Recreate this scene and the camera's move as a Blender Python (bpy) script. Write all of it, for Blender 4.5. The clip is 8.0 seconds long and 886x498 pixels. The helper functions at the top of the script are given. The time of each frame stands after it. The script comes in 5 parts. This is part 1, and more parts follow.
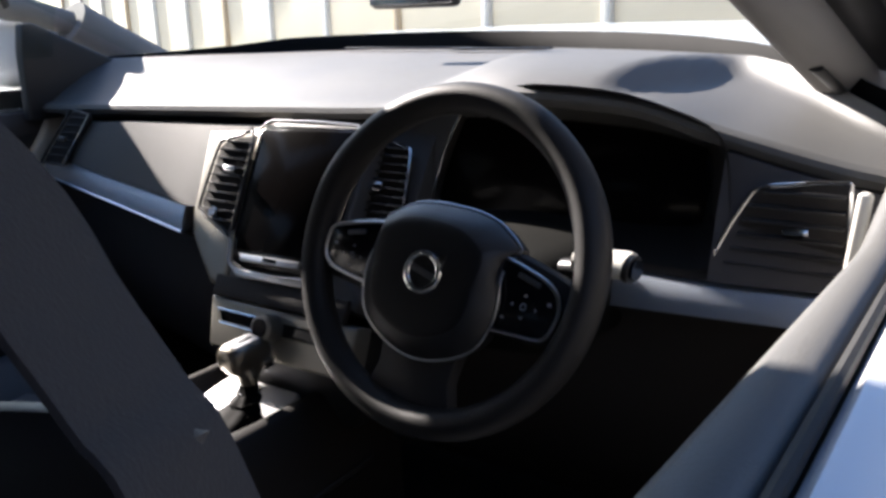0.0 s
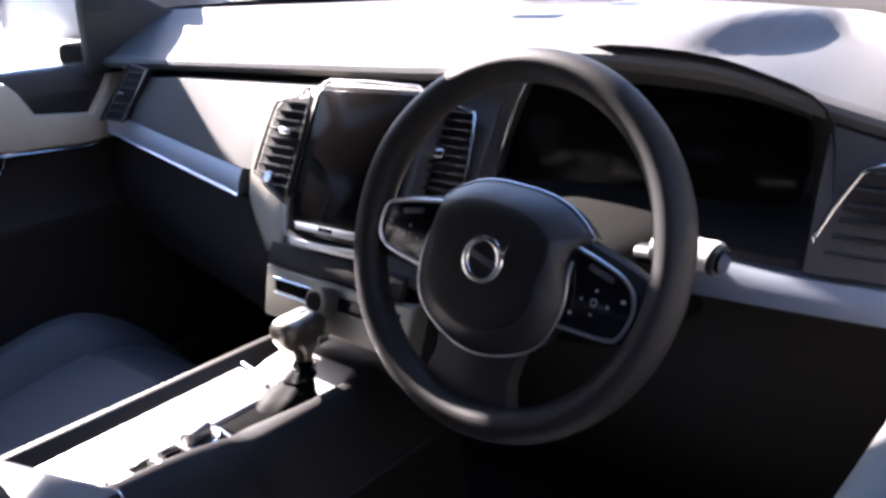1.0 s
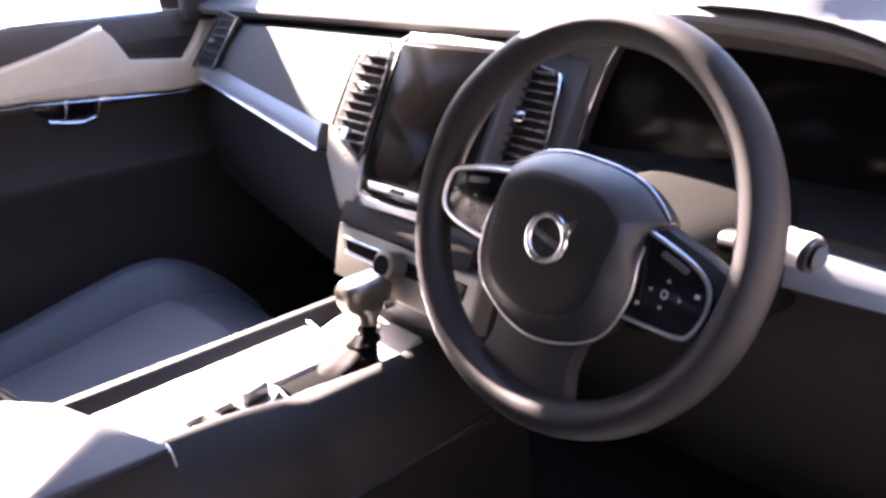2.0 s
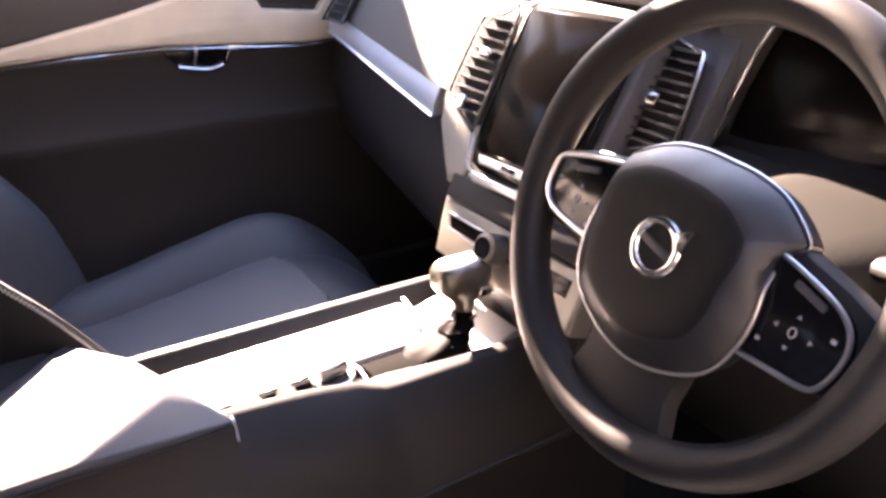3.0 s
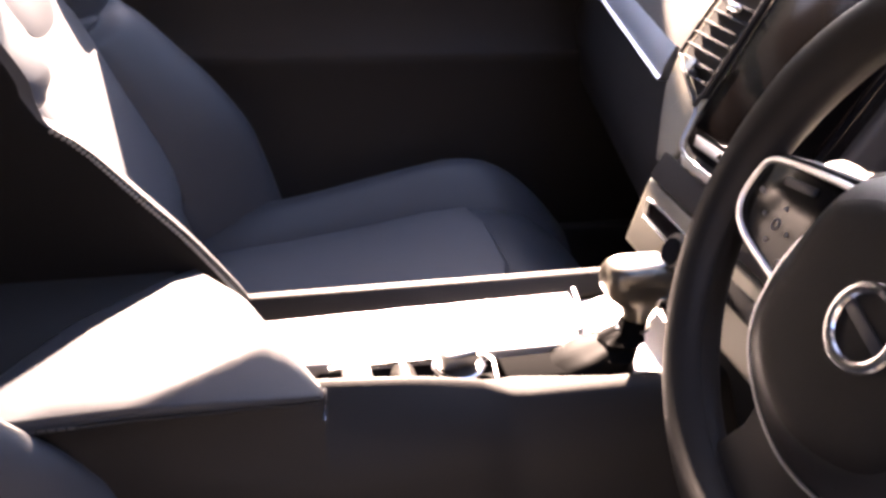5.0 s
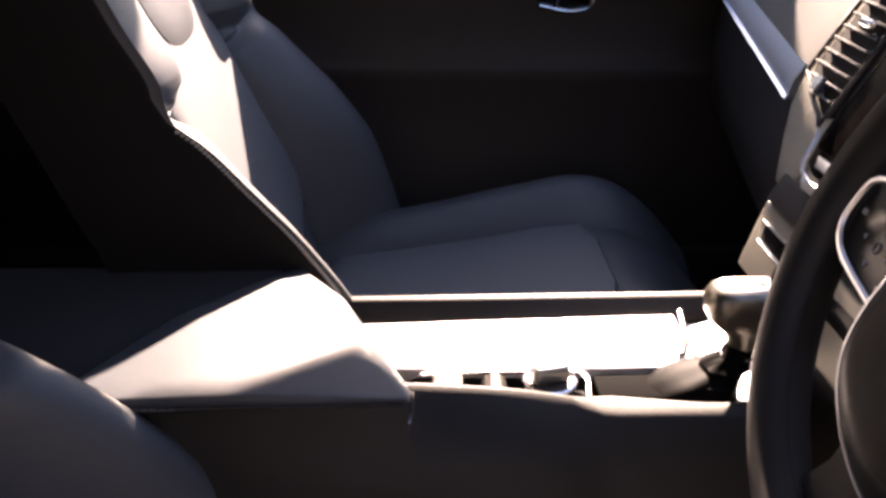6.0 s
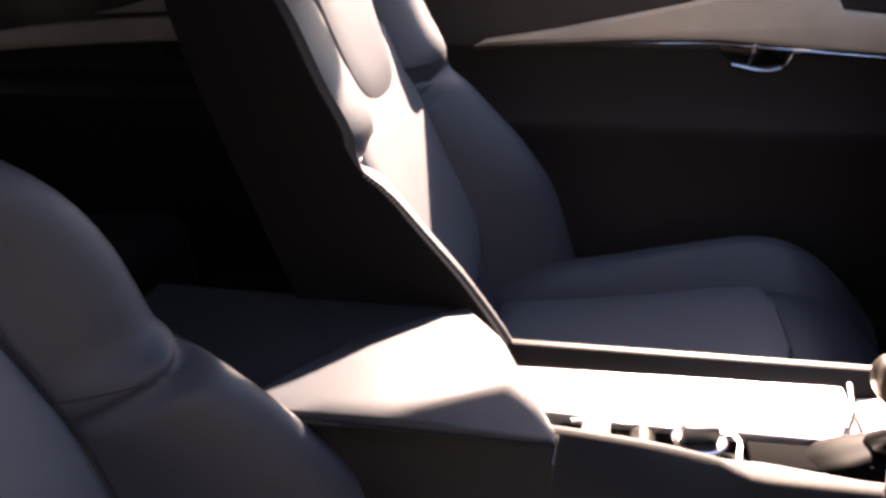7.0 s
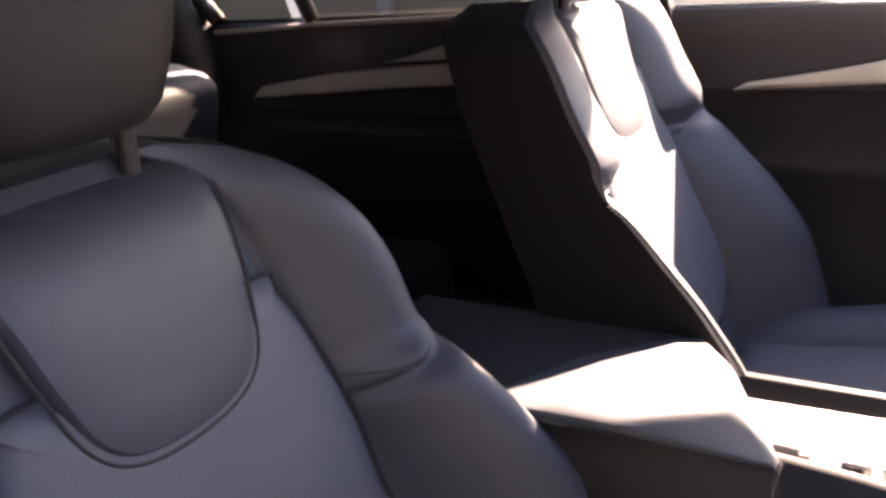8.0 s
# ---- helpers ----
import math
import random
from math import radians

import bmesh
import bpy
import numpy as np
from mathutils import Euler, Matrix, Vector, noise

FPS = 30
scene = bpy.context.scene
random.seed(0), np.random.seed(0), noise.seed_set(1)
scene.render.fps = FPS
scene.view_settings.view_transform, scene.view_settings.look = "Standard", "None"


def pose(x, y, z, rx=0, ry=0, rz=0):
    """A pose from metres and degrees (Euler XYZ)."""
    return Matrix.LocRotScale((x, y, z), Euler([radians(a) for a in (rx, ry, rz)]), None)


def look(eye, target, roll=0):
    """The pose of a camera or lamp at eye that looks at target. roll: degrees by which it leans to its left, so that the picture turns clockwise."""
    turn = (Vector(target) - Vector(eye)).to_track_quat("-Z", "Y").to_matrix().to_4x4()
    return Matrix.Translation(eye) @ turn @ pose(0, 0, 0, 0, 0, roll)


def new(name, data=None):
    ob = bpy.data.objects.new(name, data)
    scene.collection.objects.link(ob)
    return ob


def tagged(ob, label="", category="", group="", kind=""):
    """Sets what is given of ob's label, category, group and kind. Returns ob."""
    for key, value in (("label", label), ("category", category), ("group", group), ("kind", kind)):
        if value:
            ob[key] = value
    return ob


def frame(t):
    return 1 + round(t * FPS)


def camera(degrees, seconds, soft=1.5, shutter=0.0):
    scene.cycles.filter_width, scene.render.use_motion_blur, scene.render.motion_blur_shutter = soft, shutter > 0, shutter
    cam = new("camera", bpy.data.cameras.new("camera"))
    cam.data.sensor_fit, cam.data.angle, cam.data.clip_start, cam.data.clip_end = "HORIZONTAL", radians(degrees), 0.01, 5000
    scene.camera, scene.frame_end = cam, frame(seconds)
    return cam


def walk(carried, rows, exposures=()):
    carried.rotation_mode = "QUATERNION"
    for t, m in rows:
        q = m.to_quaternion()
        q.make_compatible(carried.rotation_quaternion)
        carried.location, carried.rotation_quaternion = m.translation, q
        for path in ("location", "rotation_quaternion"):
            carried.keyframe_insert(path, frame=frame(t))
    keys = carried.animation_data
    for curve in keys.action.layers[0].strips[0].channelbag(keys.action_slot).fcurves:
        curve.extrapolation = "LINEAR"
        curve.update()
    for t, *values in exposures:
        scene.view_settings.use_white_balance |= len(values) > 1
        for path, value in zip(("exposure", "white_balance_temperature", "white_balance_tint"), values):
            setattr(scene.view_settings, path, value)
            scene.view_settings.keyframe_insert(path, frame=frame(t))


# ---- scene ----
cam = camera(55.7, 8.0, soft=3.2)
PATH = [
    (0, (0.801, -0.619, 1.251), (-0.313, 0.955, 0.719), -1.7),
    (0.5, (0.774, -0.563, 1.268), (-0.406, 0.944, 0.689), -2.0),
    (1, (0.762, -0.553, 1.265), (-0.463, 0.887, 0.611), -2.3),
    (1.2, (0.762, -0.55, 1.267), (-0.474, 0.868, 0.587), -2.2),
    (2.5, (0.736, -0.449, 1.255), (-0.741, 0.651, 0.475), -0.9),
    (3, (0.71, -0.415, 1.249), (-0.835, 0.556, 0.431), 0.2),
    (3.5, (0.672, -0.362, 1.237), (-0.933, 0.482, 0.392), 1.3),
    (4, (0.646, -0.318, 1.23), (-1.013, 0.349, 0.334), 1.8),
    (4.5, (0.62, -0.294, 1.222), (-1.061, 0.25, 0.284), 2.6),
    (4.7, (0.613, -0.288, 1.219), (-1.079, 0.193, 0.268), 2.8),
    (5.8, (0.629, -0.251, 1.218), (-1.144, -0.078, 0.31), 1.4),
    (6, (0.624, -0.248, 1.214), (-1.15, -0.16, 0.295), 1.0),
    (6.5, (0.632, -0.238, 1.217), (-1.143, -0.376, 0.307), 0.8),
    (7, (0.66, -0.219, 1.231), (-1.129, -0.585, 0.415), -1.2),
    (7.5, (0.686, -0.202, 1.241), (-1.02, -0.951, 0.513), -4.3),
    (8, (0.736, -0.178, 1.24), (-0.888, -1.12, 0.552), -4.5),
]
EXPOSURES = [
    (0.0, 2.44, 5450, 14), (0.5, 3.08, 5430, 18.2), (1.2, 3.75, 5400, 24), (2.5, 5.18, 6550, 34), (3.5, 4.98, 6950, 32.5), (4.7, 4.66, 6850, 32.5),
    (5.8, 3.85, 6720, 29), (6.5, 3.72, 6720, 29), (7.3, 3.85, 6800, 31), (8.0, 4.65, 7000, 32),
]
walk(cam, [(t, look(eye, target, roll)) for t, eye, target, roll in PATH], EXPOSURES)

# ---------- light ----------
SUN_DIR = Vector((-1.75, 0.32, 1.0)).normalized()
world = bpy.data.worlds.new("sky")
world.use_nodes = True
scene.world = world
wn = world.node_tree
sky = wn.nodes.new("ShaderNodeTexSky")
sky.sky_type = "NISHITA"
sky.sun_disc = False
sky.sun_elevation = math.asin(SUN_DIR.z)
sky.sun_rotation = math.atan2(SUN_DIR.x, SUN_DIR.y)
wn.links.new(sky.outputs[0], wn.nodes["Background"].inputs[0])
wn.nodes["Background"].inputs[1].default_value = 0.05
sun_data = bpy.data.lights.new("sun", "SUN")
sun_data.energy, sun_data.angle, sun_data.color = 5.0, radians(1.0), (1.0, 0.83, 0.62)
sun = new("sun", sun_data)
sun.matrix_world = Matrix.Translation((0, 0, 8)) @ SUN_DIR.to_track_quat("Z", "Y").to_matrix().to_4x4()


# ---------- helpers ----------
def mat(name, color, rough=0.5, metal=0.0, grain=400.0, bump=0.15, vary=0.12, stain=6.0, coat=0.0, spec=0.5):
    """A surface with two scales of variation: stains a hand wide and a fine grain."""
    m = bpy.data.materials.new(name)
    m.use_nodes = True
    nt = m.node_tree
    b = nt.nodes["Principled BSDF"]
    b.inputs["Roughness"].default_value = rough
    b.inputs["Metallic"].default_value = metal
    b.inputs["Coat Weight"].default_value = coat
    b.inputs["Specular IOR Level"].default_value = spec
    co = nt.nodes.new("ShaderNodeTexCoord")
    big = nt.nodes.new("ShaderNodeTexNoise")
    big.inputs["Scale"].default_value, big.inputs["Detail"].default_value = stain, 5
    fine = nt.nodes.new("ShaderNodeTexNoise")
    fine.inputs["Scale"].default_value, fine.inputs["Detail"].default_value = grain, 3
    nt.links.new(co.outputs["Object"], big.inputs["Vector"])
    nt.links.new(co.outputs["Object"], fine.inputs["Vector"])
    mix = nt.nodes.new("ShaderNodeMix")
    mix.data_type = "RGBA"
    mix.inputs[6].default_value = tuple(max(0.0, c * (1 - vary)) for c in color) + (1,)
    mix.inputs[7].default_value = tuple(min(1.0, c * (1 + vary)) for c in color) + (1,)
    nt.links.new(big.outputs["Fac"], mix.inputs[0])
    nt.links.new(mix.outputs[2], b.inputs["Base Color"])
    rr = nt.nodes.new("ShaderNodeMapRange")
    rr.inputs[3].default_value, rr.inputs[4].default_value = max(0.02, rough * 0.85), min(1.0, rough * 1.15)
    nt.links.new(big.outputs["Fac"], rr.inputs[0])
    nt.links.new(rr.outputs[0], b.inputs["Roughness"])
    if bump:
        bp = nt.nodes.new("ShaderNodeBump")
        bp.inputs["Strength"].default_value, bp.inputs["Distance"].default_value = bump, 0.0006
        nt.links.new(fine.outputs["Fac"], bp.inputs["Height"])
        nt.links.new(bp.outputs[0], b.inputs["Normal"])
    return m


def glass(name, color=(0.9, 0.95, 0.93), rough=0.0):
    m = bpy.data.materials.new(name)
    m.use_nodes = True
    nt = m.node_tree
    out = nt.nodes["Material Output"]
    nt.nodes.remove(nt.nodes["Principled BSDF"])
    tr, gl = nt.nodes.new("ShaderNodeBsdfTransparent"), nt.nodes.new("ShaderNodeBsdfGlossy")
    tr.inputs[0].default_value = (*color, 1)
    gl.inputs["Roughness"].default_value = 0.02
    mx = nt.nodes.new("ShaderNodeMixShader")
    mx.inputs[0].default_value = 0.06
    nt.links.new(tr.outputs[0], mx.inputs[1])
    nt.links.new(gl.outputs[0], mx.inputs[2])
    nt.links.new(mx.outputs[0], out.inputs[0])
    return m


def part(name, bm, material, parent=None, label="", smooth=True):
    """Links a bmesh as one mesh object, under a thing or a part."""
    bmesh.ops.recalc_face_normals(bm, faces=bm.faces)
    me = bpy.data.meshes.new(name)
    bm.to_mesh(me)
    bm.free()
    me.materials.append(material)
    if smooth:
        me.polygons.foreach_set("use_smooth", [True] * len(me.polygons))
        me.set_sharp_from_angle(angle=radians(40))
    ob = new(name, me)
    if parent is not None:
        ob.parent = parent
    return tagged(ob, label=label)


def thing(name, label, category, group="", kind="", m=None):
    """An Empty at the base of a thing, which parents its parts."""
    ob = tagged(new(name), label, category, group, kind)
    if m is not None:
        ob.matrix_basis = m
    return ob


def rbox(size, centre=(0, 0, 0), bevel=0.005, rot=(0, 0, 0), seg=2):
    bm = bmesh.new()
    bmesh.ops.create_cube(bm, size=1)
    bmesh.ops.scale(bm, vec=size, verts=bm.verts)
    if bevel:
        bmesh.ops.bevel(bm, geom=bm.edges[:], offset=min(bevel, min(size) * 0.45), segments=seg, profile=0.5, affect="EDGES")
    bmesh.ops.transform(bm, matrix=pose(*centre, *rot), verts=bm.verts)
    return bm


def loft(rings, closed=True, caps=True, bm=None):
    """A skin over rings of equally many points."""
    bm = bm or bmesh.new()
    rows = [[bm.verts.new(p) for p in ring] for ring in rings]
    n = len(rows[0])
    for a, b in zip(rows, rows[1:]):
        for i in range(n if closed else n - 1):
            j = (i + 1) % n
            bm.faces.new((a[i], a[j], b[j], b[i]))
    if caps and closed:
        bm.faces.new(rows[0][::-1])
        bm.faces.new(rows[-1])
    return bm


def smooth_line(points, per=6, loop=False):
    """A Catmull-Rom line through points."""
    p = [Vector(q) for q in points]
    n, out = len(p), []
    for i in range(n if loop else n - 1):
        a = p[(i - 1) % n] if loop or i else p[0] * 2 - p[1]
        b, c = p[i], p[(i + 1) % n]
        d = p[(i + 2) % n] if loop or i + 2 < n else p[-1] * 2 - p[-2]
        for k in range(per):
            t = k / per
            out.append(0.5 * (2 * b + (c - a) * t + (2 * a - 5 * b + 4 * c - d) * t * t + (3 * b - a - 3 * c + d) * t ** 3))
    if not loop:
        out.append(p[-1])
    return out


def tube(points, radius, sides=8, loop=False, flat=1.0, up=(0, 0, 1)):
    """A round or flattened bar along a line."""
    pts = [Vector(p) for p in points]
    n, rings = len(pts), []
    for i, p in enumerate(pts):
        a = pts[(i - 1) % n] if loop or i else p
        b = pts[(i + 1) % n] if loop or i + 1 < n else p
        d = (b - a).normalized()
        s = d.cross(Vector(up))
        s = s.normalized() if s.length > 1e-4 else d.orthogonal().normalized()
        u = s.cross(d)
        rings.append([p + radius * (math.cos(q) * s + flat * math.sin(q) * u) for q in (2 * math.pi * k / sides for k in range(sides))])
    if loop:
        rings.append(rings[0])
        bm = loft(rings, caps=False)
        bmesh.ops.remove_doubles(bm, verts=bm.verts, dist=1e-6)
        return bm
    return loft(rings)


def plate(outline, depth, bevel=0.002, m=None, seg=2):
    """A flat outline in x, y made `depth` thick along -z, with rounded edges, then laid by m."""
    bm = bmesh.new()
    face = bm.faces.new([bm.verts.new((p[0], p[1], 0)) for p in outline])
    face.normal_update()
    if face.normal.z < 0:
        face.normal_flip()
    got = bmesh.ops.extrude_face_region(bm, geom=[face])
    moved = [v for v in got["geom"] if isinstance(v, bmesh.types.BMVert)]
    bmesh.ops.translate(bm, vec=(0, 0, -depth), verts=moved)
    bmesh.ops.recalc_face_normals(bm, faces=bm.faces)
    if bevel:
        rim = [e for e in bm.edges if abs(e.verts[0].co.z) < 1e-7 and abs(e.verts[1].co.z) < 1e-7]
        bmesh.ops.bevel(bm, geom=rim, offset=bevel, segments=seg, profile=0.5, affect="EDGES")
    if m is not None:
        bmesh.ops.transform(bm, matrix=m, verts=bm.verts)
    return bm


def basis(origin, right, up):
    """A pose whose x runs along right and y along up, near enough; z looks out of the plane."""
    x = Vector(right).normalized()
    z = x.cross(Vector(up)).normalized()
    y = z.cross(x)
    m = Matrix((x, y, z)).transposed().to_4x4()
    m.translation = Vector(origin)
    return m


def lerp(a, b, t):
    return a + (b - a) * t


def table(t, rows):
    """A smooth line through rows of (t, value...)."""
    n = len(rows)
    t = max(rows[0][0], min(rows[-1][0], t))
    for i in range(n - 1):
        a, b = rows[i], rows[i + 1]
        if t <= b[0]:
            h = b[0] - a[0]
            k = (t - a[0]) / h
            out = []
            for c in range(1, len(a)):
                slope = (b[c] - a[c]) / h
                before = (a[c] - rows[i - 1][c]) / (a[0] - rows[i - 1][0]) if i else slope
                after = (rows[i + 2][c] - b[c]) / (rows[i + 2][0] - b[0]) if i + 2 < n else slope
                ma = 0.0 if before * slope <= 0 else 2 * before * slope / (before + slope)
                mb = 0.0 if after * slope <= 0 else 2 * after * slope / (after + slope)
                out.append(a[c] * (1 + 2 * k) * (1 - k) ** 2 + ma * h * k * (1 - k) ** 2 + b[c] * k * k * (3 - 2 * k) + mb * h * k * k * (k - 1))
            return out
    return list(rows[-1][1:])


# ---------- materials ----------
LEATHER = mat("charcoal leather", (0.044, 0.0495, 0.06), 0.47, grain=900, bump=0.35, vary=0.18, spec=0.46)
LEATHER_SOFT = mat("charcoal perforated leather", (0.082, 0.088, 0.1), 0.58, grain=700, bump=0.5, vary=0.12)
# SOFT made lighter for upward faces: sun glare put into the colour.
TOPPAD = mat("grained charcoal pad lightened for glare", (0.09, 0.089, 0.086), 0.55, grain=700, bump=0.5, vary=0.1)
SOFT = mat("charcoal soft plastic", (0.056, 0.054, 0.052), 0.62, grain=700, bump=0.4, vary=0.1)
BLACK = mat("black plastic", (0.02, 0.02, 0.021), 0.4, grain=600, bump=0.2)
GLOSS = mat("piano black", (0.006, 0.006, 0.007), 0.14, bump=0, spec=0.28)
SLATE = mat("blue-grey soft plastic", (0.05, 0.054, 0.062), 0.6, grain=700, bump=0.4, vary=0.1)
INK = mat("black folded leather", (0.0028, 0.0027, 0.0027), 0.55, grain=600, bump=0.15, vary=0.2, spec=0.03)
TRAY = mat("black satin lid", (0.006, 0.006, 0.006), 0.8, grain=300, bump=0.2, vary=0.3, spec=0.01)
CARPET = mat("black carpet", (0.018, 0.0175, 0.018), 0.95, grain=500, bump=1.0)
CHROME = mat("satin chrome", (0.75, 0.75, 0.76), 0.18, 1.0, bump=0.05, vary=0.05)
TRIM = mat("satin silver trim", (0.7, 0.69, 0.67), 0.3, 0.7, bump=0.05, vary=0.05)
METAL = mat("brushed aluminium", (0.6, 0.62, 0.66), 0.32, 1.0, grain=300, bump=0.1, vary=0.06)
# Sunlight on stalk grips and dash end is put into this pale colour.
SUNPALE = mat("satin plastic paled for sunlight", (0.75, 0.73, 0.66), 0.4, grain=400, bump=0.1, vary=0.08)
INLAY = mat("cool brushed aluminium", (0.6, 0.66, 0.76), 0.42, 1.0, grain=300, bump=0.1, vary=0.08)
SATIN = mat("satin silver panel", (0.55, 0.55, 0.56), 0.42, 0.5, grain=300, bump=0.1, vary=0.05)
ROLL = mat("dark grey door roll", (0.042, 0.039, 0.039), 0.65, grain=600, bump=0.4, vary=0.15)
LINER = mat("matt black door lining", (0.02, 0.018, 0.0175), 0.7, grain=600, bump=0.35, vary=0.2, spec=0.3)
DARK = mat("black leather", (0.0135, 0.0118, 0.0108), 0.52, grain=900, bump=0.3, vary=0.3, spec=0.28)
STITCH = mat("grey thread", (0.35, 0.34, 0.32), 0.8)
DARKSTITCH = mat("dark thread", (0.1, 0.095, 0.09), 0.8)
FRIT = mat("matt black glass edge", (0.005, 0.005, 0.0052), 0.7, grain=500, bump=0.2, spec=0.12)
# Black seat shell, with the deep shade on it put into the colour.
FLANK = mat("black seat side deepened for shade", (0.0065, 0.006, 0.006), 0.85, grain=600, bump=0.5, vary=0.2, spec=0.25)
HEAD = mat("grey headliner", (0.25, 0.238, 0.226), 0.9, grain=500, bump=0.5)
# Roof lining is unseen; its black keeps bounced light out of the cabin.
LINING = mat("headliner blackened against bounced light", (0.025, 0.024, 0.024), 0.95, grain=500, bump=0.5)
HEADREST = mat("black head restraint leather", (0.0115, 0.011, 0.0122), 0.6, grain=900, bump=0.35, vary=0.2, spec=0.3)
COLUMN = mat("dark column plastic", (0.0065, 0.0065, 0.0058), 0.7, grain=700, bump=0.4, spec=0.05)
REARTRIM = mat("dim grey rear trim", (0.4, 0.375, 0.33), 0.5, grain=250, bump=0.3, vary=0.2, stain=14)
SEAL = mat("black rubber", (0.015, 0.015, 0.015), 0.7)
PAINT = mat("white car paint", (0.75, 0.76, 0.78), 0.3, coat=0.8, bump=0, vary=0.02)
SCREEN = mat("dark glass screen", (0.003, 0.0025, 0.0025), 0.14, bump=0, spec=0.05)
PANE = glass("clear glass", (0.86, 0.9, 0.88))
TINT = glass("tinted glass", (0.1, 0.1, 0.093))

# ---------- ground and distance ----------
CONCRETE = mat("pale concrete", (0.47, 0.465, 0.45), 0.9, grain=40, bump=0.4, vary=0.15, stain=0.8)
PALE = mat("pale cream render", (0.6, 0.54, 0.42), 0.9, grain=30, bump=0.3, vary=0.12, stain=0.7)
RENDERED = mat("tan rendered wall", (0.4, 0.35, 0.26), 0.9, grain=30, bump=0.3, vary=0.2, stain=0.7)
TIMBER = mat("weathered timber", (0.36, 0.29, 0.2), 0.8, grain=60, bump=0.4, vary=0.3, stain=3)
bm = bmesh.new()
bmesh.ops.create_grid(bm, x_segments=8, y_segments=8, size=400)
bmesh.ops.translate(bm, vec=(0, 0, -0.05), verts=bm.verts)
tagged(part("ground", bm, CONCRETE), "pale sunlit concrete yard around the car", "ground", kind="structure")
GROUND = -0.05


def yard_wall(m, label, length, face):
    w = thing("yard_wall", label, "wall", m=m)
    part("wall", rbox((length, 0.22, 3.4), (0, 0, 1.7), 0.01), face, w)
    part("coping", rbox((length + 0.1, 0.32, 0.08), (0, 0, 3.44), 0.01), CONCRETE, w, "pale stone coping")
    for k in range(int(length / 2.4)):
        part("post", rbox((0.16, 0.1, 3.3), (-length / 2 + 1.2 + 2.4 * k, -0.16, 1.65), 0.01), TIMBER if k % 3 == 0 else CONCRETE, w)


yard_wall(pose(-13, 12.9, GROUND, 0, 0, -17.5), "pale cream rendered yard wall with posts in sun", 36, PALE)
yard_wall(pose(-6.5, -7, GROUND, 0, 0, 90), "shaded tan wall beside the parked car", 17, RENDERED)

# Unseen black wall, added to block sky light on the driver's side.
BLOCKER = mat("black light-blocking wall", (0.018, 0.017, 0.017), 0.9, grain=20, bump=0.3, vary=0.3, stain=2)
blocker = thing("building", "unseen black wall added to hold sky light off the car", "building")
part("wall", rbox((0.3, 22, 3.6), (4.4, -5, 1.75), 0.02), BLOCKER, blocker)

# ---------- car shell ----------
shell = thing("car_body", "white car body shell with dark headlining", "car", kind="structure")


def on_both(fn):
    for side in (-1, 1):
        fn(side)


# floor, bulkhead and tailgate close the cabin
part("floor_pan", rbox((1.56, 3.6, 0.06), (0, -0.85, 0.33), 0.01), CARPET, shell)
part("underbody", rbox((1.5, 3.4, 0.35), (0, -0.85, 0.125), 0.03), BLACK, shell)
part("bulkhead", rbox((1.56, 0.05, 0.85), (0, 0.93, 0.72), 0.01), BLACK, shell)
part("tailgate", rbox((1.5, 0.06, 0.8), (0, -2.64, 0.74), 0.02), BLACK, shell)
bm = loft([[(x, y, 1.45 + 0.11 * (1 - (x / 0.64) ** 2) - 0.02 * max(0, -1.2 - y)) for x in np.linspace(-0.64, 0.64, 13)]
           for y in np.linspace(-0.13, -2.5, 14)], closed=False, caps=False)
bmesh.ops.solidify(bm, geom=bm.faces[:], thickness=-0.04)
part("roof", bm, LINING, shell, "unseen fabric headlining, black to cut bounced light")
bm = loft([[(x, y, 1.478 + 0.115 * (1 - (x / 0.7) ** 2) - 0.02 * max(0, -1.2 - y)) for x in np.linspace(-0.7, 0.7, 15)] for y in np.linspace(-0.17, -2.58, 14)], closed=False, caps=False)
bmesh.ops.solidify(bm, geom=bm.faces[:], thickness=-0.012)
part("roof_skin", bm, PAINT, shell, "white painted roof")
part("tailgate_skin", rbox((1.62, 0.05, 0.72), (0, -2.7, 0.76), 0.02), PAINT, shell)
part("rear_bumper", rbox((1.7, 0.16, 0.3), (0, -2.72, 0.4), 0.05), BLACK, shell)


def pillar(points, r, flat, name, material, label=""):
    return part(name, tube(smooth_line(points, 6), r, 12, flat=flat), material, shell, label)


